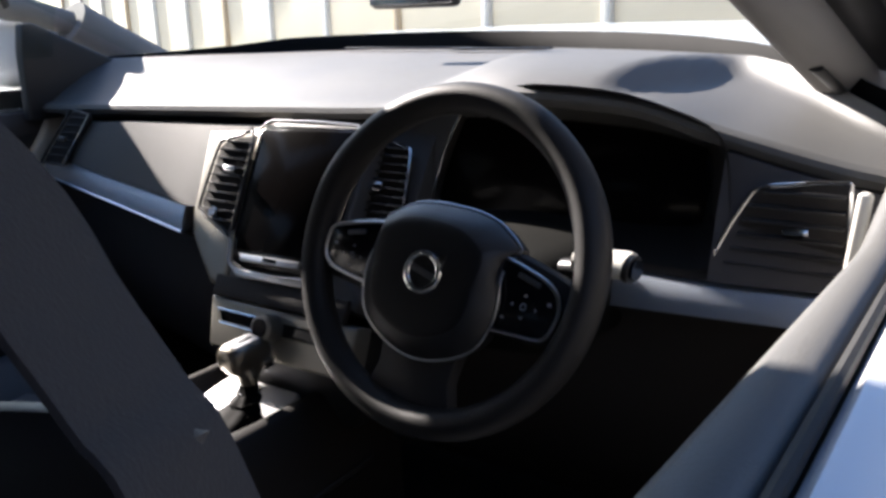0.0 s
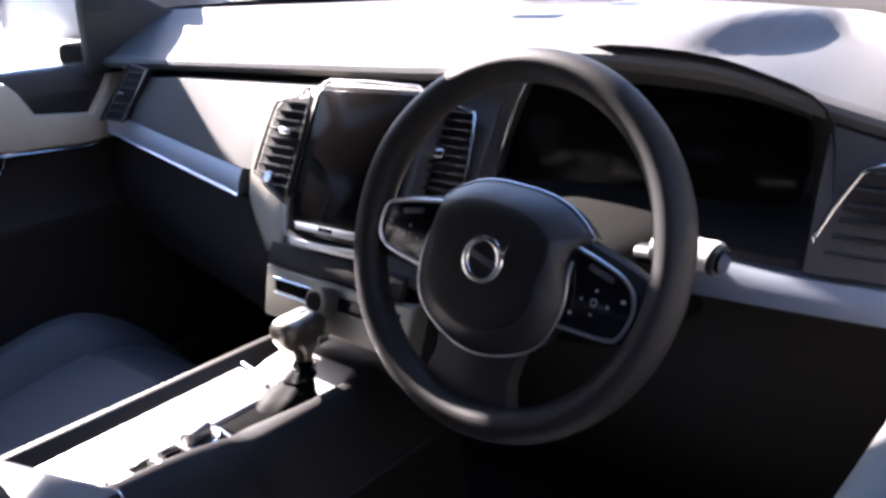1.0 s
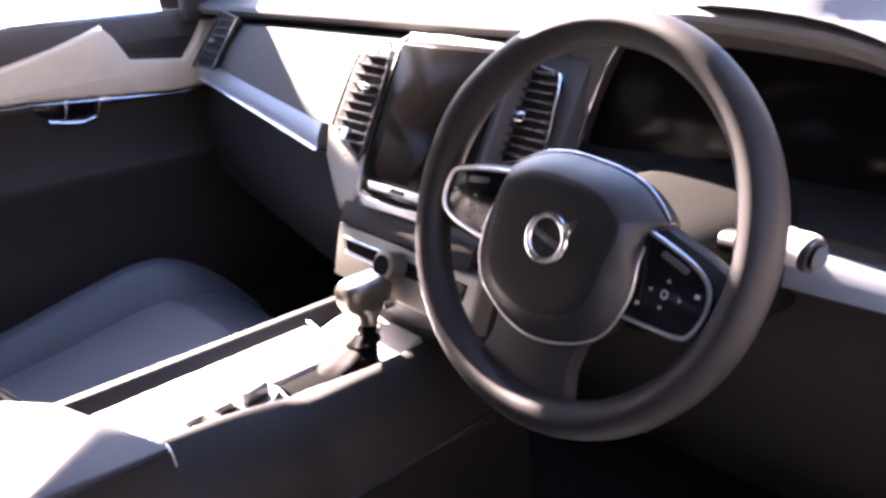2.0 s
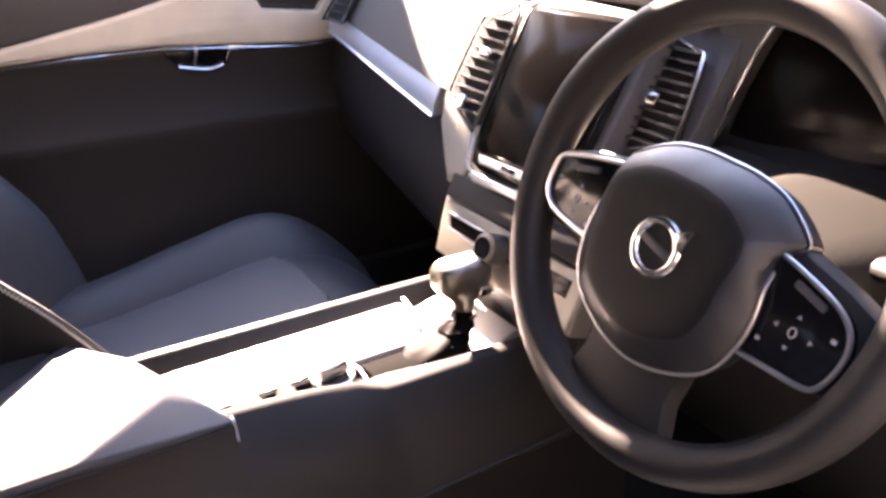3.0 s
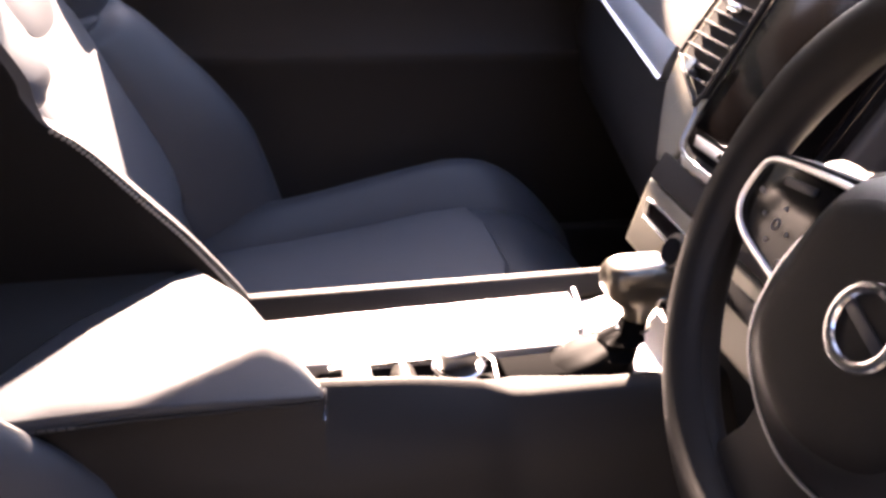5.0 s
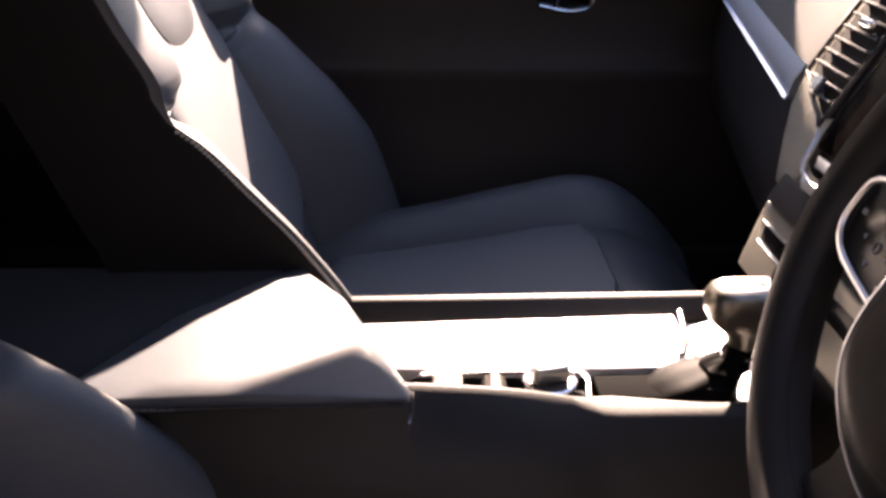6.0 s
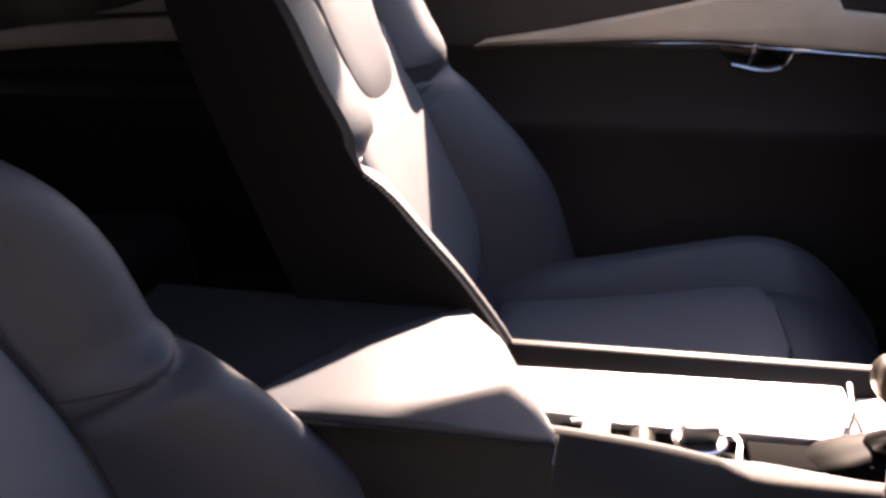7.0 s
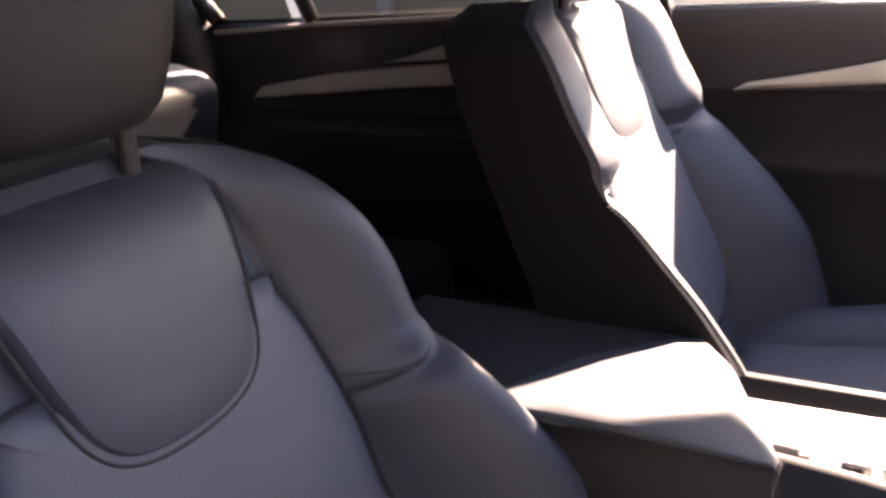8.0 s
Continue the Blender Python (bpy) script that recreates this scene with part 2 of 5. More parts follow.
def sides(s):
    # windscreen pillar, door post, rear posts, roof rail
    if s < 0:
        foot = [(-0.88, 0.8, 1.06), (-0.88, 0.7, 1.115), (-0.88, 0.6, 1.168), (-0.88, 0.5, 1.22), (-0.885, 0.43, 1.262), (-0.89, 0.34, 1.29), (-0.89, 0.285, 1.305), (-0.82, 0.22, 1.392), (-0.79, 0.18, 1.43), (-0.74, 0.12, 1.45), (-0.7, 0.06, 1.456), (-0.66, -0.1, 1.45), (-0.65, -0.25, 1.44)]
    else:
        foot = [(0.7, 0.6, 1.03), (0.656, 0.51, 1.118), (0.633, 0.4, 1.173), (0.6025, 0.257, 1.2435), (0.571, 0.107, 1.318), (0.553, 0.0, 1.37), (0.556, -0.12, 1.415), (0.58, -0.25, 1.44)]
    if s < 0:
        pillar(foot[:5], 0.052, 1.0, "front_pillar", HEAD, "grey trimmed windscreen pillar")
        # Upper stretch thinned and bent so sun gets past onto the fascia.
        pillar(foot[4:], 0.026, 1.0, "front_pillar", HEAD, "upper pillar thinned to let sun reach the fascia")
    else:
        pillar(foot, 0.034, 1.0, "front_pillar", HEAD, "grey trimmed windscreen pillar")
    if s > 0:
        pillar([(x + 0.052, y - 0.01, z + 0.04) for x, y, z in foot[2:]], 0.04, 0.9, "front_pillar", BLACK, "black door seal along the pillar")
    pillar([(s * 0.79, -0.72, 0.6), (s * 0.785, -0.72, 1.05), (s * 0.72, -0.74, 1.3), (s * 0.66, -0.76, 1.45)], 0.055, 1.5, "door_post", BLACK)
    pillar([(s * 0.77, -1.7, 0.7), (s * 0.77, -1.72, 1.08), (s * 0.7, -1.78, 1.3), (s * 0.61, -1.85, 1.52)], 0.06, 1.3, "rear_post", BLACK)
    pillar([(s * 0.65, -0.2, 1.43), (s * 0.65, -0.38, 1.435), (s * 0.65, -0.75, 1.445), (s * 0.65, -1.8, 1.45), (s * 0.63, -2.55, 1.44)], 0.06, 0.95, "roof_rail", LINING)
    pillar([(s * 0.76, -2.55, 0.7), (s * 0.72, -2.6, 1.1), (s * 0.6, -2.55, 1.47)], 0.07, 1.2, "tail_post", BLACK)
    if s < 0:
        part("post_trim", loft([[(s * x, y0, z), (s * x, y1, z), (s * (x + 0.03), y1, z), (s * (x + 0.03), y0, z)] for z, x, y0, y1 in ((0.5, 0.775, -0.56, -0.84), (1.1, 0.77, -0.56, -0.84), (1.3, 0.7, -0.6, -0.84), (1.45, 0.64, -0.62, -0.84))]), BLACK, shell)
    part("kick_panel", rbox((0.05, 0.5, 0.8), (s * 0.785, 0.7, 0.7), 0.015), BLACK, shell)
    part("sill", rbox((0.12, 3.2, 0.28), (s * 0.8, -0.9, 0.36), 0.03), PAINT, shell)
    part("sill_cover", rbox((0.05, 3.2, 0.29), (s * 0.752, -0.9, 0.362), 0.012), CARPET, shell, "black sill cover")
    part("quarter_panel", rbox((0.07, 0.95, 0.7), (s * 0.8, -2.15, 0.74), 0.02), BLACK, shell)
    part("quarter_skin", rbox((0.03, 0.98, 0.66), (s * 0.855, -2.19, 0.75), 0.012), PAINT, shell)
    bm = loft([[(s * (0.785 - 0.16 * v), y, lerp(1.09, 1.5, v)) for v in np.linspace(0, 1, 5)] for y in (-1.76, -2.5)], closed=False)
    part("quarter_glass", bm, TINT, shell)


on_both(sides)
bm = loft([[(x, lerp(-2.63, -2.52, v), lerp(1.12, 1.48, v)) for x in np.linspace(-0.7, 0.7, 9)] for v in np.linspace(0, 1, 3)], closed=False)
part("tailgate_glass", bm, TINT, shell)
part("shade_panel", rbox((0.5, 0.2, 0.022), (0.34, -0.04, 1.49), 0.009, (-12, 0, 0), 3), HEAD, shell, "folded sun visor")
part("shade_panel", rbox((0.35, 0.225, 0.022), (-0.425, 0.0725, 1.475), 0.009, (-12, 0, 0), 3), HEAD, shell, "folded sun visor")
# unseen plate added at the side window to shade armrest and driver seat
part("shade_panel", plate([(-0.425, 1.41), (-0.42, 1.348), (-0.352, 1.336), (-0.335, 1.3), (-0.295, 1.279), (-0.24, 1.274), (-0.16, 1.235), (-0.03, 1.235), (0.0, 1.26), (0.0, 1.4), (-0.02, 1.415)], 0.018, 0.006, basis((-0.65, 0, 0), (0, 1, 0), (0, 0, 1)), 3), HEAD, shell, "unseen plate added to shade the armrest and driver seat")
part("pillar_slot", tube([(0.619, 0.285, 1.192), (0.626, 0.309, 1.18), (0.635, 0.344, 1.163), (0.646, 0.408, 1.131)], 0.008, 8, flat=0.5), BLACK, shell)
# header over the windscreen
part("header", tube(smooth_line([(-0.6, -0.24, 1.45), (-0.3, -0.14, 1.535), (0.3, -0.14, 1.535), (0.6, -0.24, 1.45)]), 0.04, 10, flat=0.7), HEAD, shell)
bm = loft([[(x, lerp(0.9 - 0.28 * (x / 0.8) ** 2, -0.12 - 0.1 * (x / 0.6) ** 2, v), lerp(1.15, 1.55 - 0.09 * (x / 0.6) ** 2, v) + 0.07 * math.sin(math.pi * v) * (1 - (x / 0.85) ** 2)) for x in np.linspace(-0.8 + 0.2 * v, 0.8 - 0.2 * v, 15)]
           for v in np.linspace(0, 1, 6)], closed=False)
ws = part("windscreen", bm, PANE, shell, "clear curved windscreen")
ws.visible_shadow = False
# black band at the foot of the glass
COWL = [(-0.84, 0.4, 1.19), (-0.72, 0.485, 1.198), (-0.62, 0.57, 1.204), (-0.5, 0.675, 1.219), (-0.35, 0.745, 1.223), (-0.13, 0.765, 1.225), (0.09, 0.731, 1.223), (0.22, 0.668, 1.222), (0.36, 0.58, 1.219), (0.49, 0.475, 1.212), (0.6, 0.376, 1.2), (0.7, 0.296, 1.16), (0.84, 0.256, 1.12)]
rows = []
for x in np.linspace(-0.84, 0.84, 21):
    x = float(x)
    y, z = table(x, COWL)
    rows.append([(x, y + 0.006, 1.1), (x, y + 0.006, z - 0.03), (x, y + 0.009, z - 0.012), (x, y + 0.013, z), (x, y + 0.03, z - 0.004), (x, y + 0.09, z - 0.04), (x, y + 0.09, 1.09)])
part("cowl", loft(rows), FRIT, shell, "matt black band at the foot of the glass")
rows = []
for y in np.linspace(0.84, 2.2, 12):
    v = (y - 0.84) / 1.36
    rows.append([(x, y - 0.2 * (x / 0.86) ** 2 * (1 - v), 1.195 + 0.055 * math.sin(v * 3) - 0.12 * v ** 2 - 0.07 * (x / 0.86) ** 4 + 0.012 * (abs(x) > 0.55)) for x in np.linspace(-0.86, 0.86, 21)])
part("bonnet", loft(rows, closed=False), PAINT, shell, "white painted bonnet beyond the windscreen")
for s in (-1, 1):
    part("wing", rbox((0.08, 1.5, 0.55), (s * 0.87, 1.45, 0.83), 0.03), PAINT, shell)
part("nose", rbox((1.66, 0.1, 0.6), (0, 2.22, 0.75), 0.04), PAINT, shell)
for s in (-1, 1):
    for y in (1.35, -1.65):
        wheel = thing("road_wheel", "black tyre under the white car", "wheel", "road wheels")
        bm = bmesh.new()
        bmesh.ops.create_cone(bm, cap_ends=True, segments=32, radius1=0.35, radius2=0.35, depth=0.24)
        bmesh.ops.transform(bm, matrix=pose(s * 0.76, y, GROUND + 0.35, 0, 90), verts=bm.verts)
        part("tyre", bm, SEAL, wheel)

# ---------- inside mirror ----------
mir = thing("rear_view_mirror", "dark framed mirror hung behind the windscreen", "mirror")
part("housing", rbox((0.19, 0.024, 0.055), (-0.07, 0.552, 1.295), 0.011, (-6, 0, -4), 3), BLACK, mir)
part("mirror_glass", rbox((0.178, 0.004, 0.045), (-0.071, 0.5395, 1.296), 0.0015, (-6, 0, -4)), CHROME, mir)
part("stalk", tube([(-0.07, 0.555, 1.31), (-0.07, 0.545, 1.34), (-0.07, 0.53, 1.372)], 0.008), BLACK, mir)

# ---------- door mirror ----------
dm = thing("door_mirror", "white painted door mirror with a black base", "mirror")
rows = []
for v in np.linspace(0, 1, 9):
    k = math.sin(math.pi * min(1, 0.2 + v * 0.5)) ** 0.5
    rows.append([(-1.085 + 0.185 * k * math.copysign(abs(math.cos(a)) ** 0.55, math.cos(a)), 0.262 + 0.17 * v, 1.215 + 0.088 * k * math.copysign(abs(math.sin(a)) ** 0.65, math.sin(a)))
                 for a in np.linspace(0, 2 * math.pi, 28, endpoint=False)])
part("shell", loft(rows), PAINT, dm)
part("mirror_glass", rbox((0.17, 0.008, 0.12), (-1.16, 0.257, 1.213), 0.002, (0, 0, -14)), CHROME, dm)
part("base", rbox((0.2, 0.09, 0.05), (-0.89, 0.34, 1.105), 0.015), INK, dm)

# ---------- dashboard ----------
dash = thing("dashboard", "charcoal soft-touch dashboard with metal inlay strips", "dashboard")
LIP = [(-0.8, 0.268, 1.113), (-0.45, 0.255, 1.125), (-0.16, 0.25, 1.133), (0.08, 0.25, 1.14), (0.2, 0.235, 1.158), (0.31, 0.22, 1.17), (0.436, 0.22, 1.164), (0.562, 0.22, 1.133), (0.68, 0.222, 1.106), (0.8, 0.225, 1.09)]
STRIP_TOP = [(-0.8, 0.264, 1.024), (-0.52, 0.2217, 1.0058), (-0.26, 0.1824, 0.98893), (-0.245, 0.1801, 0.98795), (-0.235, 0.1786, 0.9873), (-0.2, 0.178, 0.988), (0.231, 0.178, 0.996), (0.5, 0.175, 0.988), (0.8, 0.178, 1.0)]
STRIP_LOW = [(-0.8, 0.258, 0.986), (-0.52, 0.2122, 0.9668), (-0.26, 0.1697, 0.94901), (-0.245, 0.16724, 0.94798), (-0.235, 0.1656, 0.9473), (-0.2, 0.165, 0.947), (0.231, 0.165, 0.947), (0.5, 0.165, 0.956), (0.8, 0.168, 0.97)]
xs = [float(x) for x in np.linspace(-0.8, 0.8, 129)]
# the rear edge of the pad follows the foot of the windscreen
FAR = [(-0.84, 0.39), (-0.72, 0.475), (-0.62, 0.56), (-0.5, 0.67), (-0.35, 0.742), (-0.13, 0.762), (0.09, 0.728), (0.22, 0.665), (0.32, 0.605), (0.43, 0.52), (0.5, 0.462), (0.6, 0.37), (0.7, 0.29), (0.84, 0.25)]
FAR_Z = [(-0.84, 1.19), (0.5, 1.196), (0.58, 1.186), (0.7, 1.145), (0.84, 1.11)]
smooth = lambda v: max(0.0, min(1.0, v)) ** 2 * (3 - 2 * max(0.0, min(1.0, v)))  # noqa: E731
rows = []
for x in xs:
    (y, z), yf, zf = table(x, LIP), table(x, FAR)[0], table(x, FAR_Z)[0]
    beside = smooth((x - 0.2) / 0.1)
    line = []
    for v in (0.0, 0.12, 0.3, 0.5, 0.68, 0.84, 0.93, 1.0):
        # a crease runs from the lip to the glass: flat and high inside it, scooped out beyond
        beyond = smooth((x - lerp(0.472, 0.396, v)) / lerp(0.05, 0.038, v))
        fall = lerp(v ** lerp(1.3, 6.5, smooth((x - 0.1) / 0.15)), v ** 0.38, beyond)
        line.append((x, lerp(yf, y + lerp(0.02, 0.008, beside), v), lerp(zf, z + lerp(0.003, 0.0015, beside), fall) + 0.004 * math.sin(math.pi * v) * (1 - beyond)))
    ring = [tuple(p) for p in smooth_line(line, 4)] + [(x, y + lerp(0.003, 0.0015, beside), z - lerp(0.002, 0.003, beside)), (x, y, z - 0.009), (x, y + 0.006, z - 0.018), (x, y + 0.03, z - 0.02), (x, max(y + 0.035, min(y + 0.1, yf - 0.02)), z - 0.06), (x, yf, zf - 0.1)]
    rows.append(ring)
part("top_pad", loft(rows), TOPPAD, dash, "charcoal dashboard top pad, lightened for sun glare")
# thin dark lines across the pad
part("pad_line", rbox((0.2, 0.012, 0.004), (0.03, 0.66, 1.1965), 0.0015), BLACK, dash)
part("pad_line_wide", rbox((0.3, 0.008, 0.004), (-0.2, 0.69, 1.197), 0.0015), BLACK, dash)


def band(x0, x1, top, low, dt, dl, back, n=24):
    """A panel of the dash between two lines, with some depth behind it."""
    out = []
    for x in np.linspace(x0, x1, n):
        x = float(x)
        (yt, zt), (yl, zl) = table(x, top), table(x, low)
        yt, zt, yl, zl = yt + dt[0], zt + dt[1], yl + dl[0], zl + dl[1]
        out.append([(x, yt, zt), (x, lerp(yt, yl, 0.5) - 0.003, lerp(zt, zl, 0.5)), (x, yl, zl), (x, yl + back, zl), (x, yt + back, zt)])
    return loft(out)


def slant(bm):
    """Leans the door end of a dash panel inwards towards its top."""
    for v in bm.verts:
        v.co.x += 0.8 * max(0.0, v.co.z - 1.005) * max(0.0, min(1.0, (-0.45 - v.co.x) / 0.25))
    return bm


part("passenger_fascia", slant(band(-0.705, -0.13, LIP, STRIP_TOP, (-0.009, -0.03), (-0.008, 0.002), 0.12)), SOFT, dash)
part("driver_fascia", band(0.556, 0.8, LIP, STRIP_TOP, (0.0, -0.02), (0.004, 0.002), 0.1), ROLL, dash)
part("inlay_strip", band(-0.735, -0.238, STRIP_TOP, STRIP_LOW, (-0.003, -0.002), (-0.003, 0), 0.02), INLAY, dash, "brushed metal inlay strip")
part("inlay_strip", band(0.44, 0.72, STRIP_TOP, STRIP_LOW, (-0.003, -0.002), (-0.003, 0), 0.02), INLAY, dash, "brushed metal inlay strip")
part("strip_edge", band(-0.735, -0.238, STRIP_LOW, STRIP_LOW, (-0.004, 0.0035), (-0.004, 0), 0.01), INLAY, dash)
rows = []
for x in np.linspace(-0.8, 0.8, 33):
    x = float(x)
    y, z = table(x, STRIP_LOW)
    k = 0.04 if x > 0.15 else 0.0
    rows.append([(x, y + 0.004, z - 0.001), (x, y + 0.03, z - 0.02), (x, y + 0.012 + k, z - 0.1), (x, y + 0.03 + k, z - 0.2), (x, y + 0.16, z - 0.33), (x, y + 0.4, z - 0.5), (x, y + 0.5, z - 0.5), (x, y + 0.5, z - 0.001)])
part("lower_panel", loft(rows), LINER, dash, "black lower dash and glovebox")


# The sunlit streak at the dash end, painted as a pale cap.
part("end_cap", rbox((0.012, 0.016, 0.088), (0.688, 0.172, 1.05), 0.004, (-7, 4, 0), 3), SUNPALE, dash, "dashboard end cap beside the door, paled for sunlight")

# ---------- air vents ----------
STACK_UP = Vector((0, 0.484, 0.875))


def air_vent(name, outline, m, label, slats, tab, knob=None, dark=False, bright=True, slat=None):
    """A louvred outlet: a well, a bright frame, slats and a sliding tab, in the plane m."""
    v = thing(name, label, "air vent", "air vents")
    ys_ = [p[1] for p in outline]
    well = plate(outline, 0.004, 0, m @ Matrix.Translation((0, 0, 0.0015)))
    part("well", well, LINER, v)
    ring = smooth_line([(*p, 0.006) for p in outline], 3, True)
    part("frame", tube([m @ Vector(p) for p in ring], 0.0022, 8, True), BLACK if dark or not bright else CHROME, v)
    lo, hi = min(ys_) + 0.008, max(ys_) - 0.006
    for k in range(slats):
        y = lerp(lo, hi, (k + 0.5) / slats)
        cut = []
        for (ax, ay), (bx, by) in zip(outline, outline[1:] + outline[:1]):
            if (ay - y) * (by - y) < 0:
                cut.append(ax + (bx - ax) * (y - ay) / (by - ay))
        if len(cut) < 2:
            continue
        a, b = min(cut) + 0.004, max(cut) - 0.004
        if b - a < 0.012:
            continue
        bm = rbox((b - a, 0.0026, 0.008), ((a + b) / 2, y, 0.0055), 0.001, (18, 0, 0))
        bmesh.ops.transform(bm, matrix=m, verts=bm.verts)
        part("slat", bm, slat or (LINER if dark else SLAT), v)
    bm = rbox((0.03, 0.013, 0.008) if slats == 10 and tab[0] > 0 else (0.024, 0.008, 0.008), (*tab, 0.0125), 0.003)
    bmesh.ops.transform(bm, matrix=m, verts=bm.verts)
    part("tab", bm, BLACK if dark else CHROME, v)
    if knob:
        bm = bmesh.new()
        bmesh.ops.create_cone(bm, cap_ends=True, segments=20, radius1=0.0085, radius2=0.0075, depth=0.012)
        bmesh.ops.bevel(bm, geom=[e for e in bm.edges if e.is_boundary or len(e.link_faces) == 2 and e.calc_face_angle() > 1], offset=0.0012, segments=2, affect="EDGES")
        bmesh.ops.transform(bm, matrix=m @ Matrix.Translation((*knob, 0.008)), verts=bm.verts)
        part("thumb_wheel", bm, CHROME, v)
    return v


PANEL = mat("satin champagne panel", (0.29, 0.275, 0.235), 0.42, 0.5, grain=300, bump=0.1, vary=0.08)
KNOB = mat("satin nickel knob", (0.3, 0.29, 0.27), 0.33, 0.9, grain=300, bump=0.1)
SLAT = mat("satin grey louvre", (0.11, 0.11, 0.113), 0.28, 0.5, grain=500, bump=0.1)
SM = basis((0, 0.168, 1.022), (1, 0, 0), STACK_UP)
VR = basis((0, 0.219, 1.034), (1, 0, 0), STACK_UP)
LV = [(-0.1, 0.083), (-0.125, 0.0785), (-0.154, 0.071), (-0.164, 0.061), (-0.1665, -0.024), (-0.158, -0.035), (-0.1, -0.059), (-0.09, -0.055)]
RV = [(0.086, 0.07), (0.112, 0.066), (0.139, 0.06), (0.147, 0.05), (0.159, -0.026), (0.152, -0.036), (0.11, -0.052), (0.088, -0.054)]
air_vent("air_vent", LV, SM @ Matrix.Translation((0, 0, 0.004)), "dark louvred vent in a bright frame beside the screen", 10, (-0.12, 0.028), (-0.128, -0.0365), False, False)
air_vent("air_vent", RV, VR, "dark louvred vent with a bright tab beside the wheel", 10, (0.107, 0.002))
DV = [(0.562, -0.036), (0.585, 0.036), (0.6, 0.05), (0.618, 0.054), (0.668, 0.06), (0.676, 0.05), (0.68, -0.03), (0.672, -0.04)]
DVM = basis((0, 0.196, 1.036), (1, 0, 0), (0, 0.12, 1))
air_vent("air_vent", DV, DVM, "dark louvred end vent in a bright frame", 6, (0.634, 0.012), slat=BLACK)
PV = [(-0.7, -0.043), (-0.632, 0.046), (-0.617, 0.053), (-0.575, 0.047), (-0.568, 0.042), (-0.627, -0.04), (-0.635, -0.046), (-0.692, -0.046)]
PVM = basis((0, 0.244, 1.055), (1, 0, 0), (0, 0.28, 1)) @ Matrix.Translation((0, 0, 0.006))
air_vent("air_vent", PV, PVM, "dark louvred end vent by the passenger door", 6, (-0.632, 0.0), None, True)
part("edge_line", tube([PVM @ Vector((*p, 0.007)) for p in [(-0.566, 0.047), (-0.588, 0.014), (-0.629, -0.044)]], 0.0024, 8), CHROME, dash)

# ---------- centre stack ----------
stack = thing("centre_stack", "charcoal centre stack holding an upright screen", "console")
body = [(-0.216, 0.09), (-0.11, 0.098), (-0.094, 0.11), (0.09, 0.112), (0.1, 0.1), (0.1, -0.055), (0.125, -0.09), (0.15, -0.115), (0.148, -0.13), (-0.086, -0.13), (-0.122, -0.133), (-0.157, -0.1), (-0.186, -0.07), (-0.2, -0.034)]
part("surround", plate(body[3:10] + [(-0.0865, -0.13), (-0.0865, 0.11)], 0.13, 0.006, SM @ Matrix.Translation((0, 0, -0.006)), 3), SOFT, stack)
part("flank", plate([(-0.087, 0.11)] + body[2::-1] + body[:9:-1] + [(-0.087, -0.134)], 0.13, 0.01, SM @ Matrix.Translation((0, 0, -0.006)), 3), PANEL, stack, "satin champagne flank beside the vent")
part("vent_backing", plate([(0.07, 0.1), (0.168, 0.1), (0.163, -0.02), (0.155, -0.11), (0.07, -0.11)], 0.03, 0.004, VR @ Matrix.Translation((0, 0, -0.01))), SLATE, stack)
part("foot_recess", rbox((0.24, 0.12, 0.12), (0.02, 0.17, 0.8), 0.01), BLACK, stack)
part("bezel", plate([(-0.0935, 0.0895), (-0.08, 0.101), (0.082, 0.103), (0.09, 0.097), (0.09, -0.09), (0.06, -0.1), (-0.055, -0.1035), (-0.074, -0.098), (-0.084, -0.07)], 0.014, 0.003, SM @ Matrix.Translation((0, 0, 0.006))), GLOSS, stack)
part("screen", plate([(-0.084, 0.092), (0.082, 0.096), (0.082, -0.078), (-0.07, -0.082)], 0.003, 0.0008, SM @ Matrix.Translation((0, 0, 0.0085))), SCREEN, stack, "unlit dark glass touch screen")
part("home_bar", plate([(-0.06, -0.0865), (0.052, -0.0835), (0.052, -0.0925), (-0.054, -0.096)], 0.004, 0.001, SM @ Matrix.Translation((0, 0, 0.0095))), METAL, stack)
part("home_button", plate([(-0.012, -0.0865), (0.012, -0.0865), (0.012, -0.0925), (-0.012, -0.0925)], 0.003, 0.001, SM @ Matrix.Translation((0, 0, 0.012))), GLOSS, stack)
line = [(0.096, 0.05), (0.0945, 0.09), (0.09, 0.1015), (0.08, 0.1075), (0.0, 0.109), (-0.078, 0.1065), (-0.09, 0.0985), (-0.0985, 0.0905), (-0.125, 0.084), (-0.156, 0.077), (-0.1685, 0.0665), (-0.173, 0.054), (-0.173, -0.025), (-0.167, -0.0355), (-0.157, -0.0425), (-0.0955, -0.067), (-0.089, -0.0735), (-0.081, -0.0985), (-0.073, -0.106), (-0.056, -0.1095), (0.0, -0.109), (0.06, -0.1055), (0.089, -0.096), (0.096, -0.06)]
part("outline_trim", tube([SM @ Vector((*p, 0.0045)) for p in line], 0.0021, 8), TRIM, stack, "thin bright metal line round screen and vent")
part("lower_trim", plate([(-0.071, -0.1105), (0.062, -0.1075), (0.06, -0.1145), (-0.06, -0.1175)], 0.006, 0.0015, SM @ Matrix.Translation((0, 0, 0.004))), TRIM, stack, "bright metal lip under the screen")
part("dark_band", plate([(-0.102, -0.119), (0.14, -0.118), (0.139, -0.147), (-0.1, -0.147)], 0.01, 0.003, SM @ Matrix.Translation((0, 0, 0.0))), LINER, stack)
CM = basis((0, 0.093, 0.869), (1, 0, 0), (0, 0.342, 0.94))
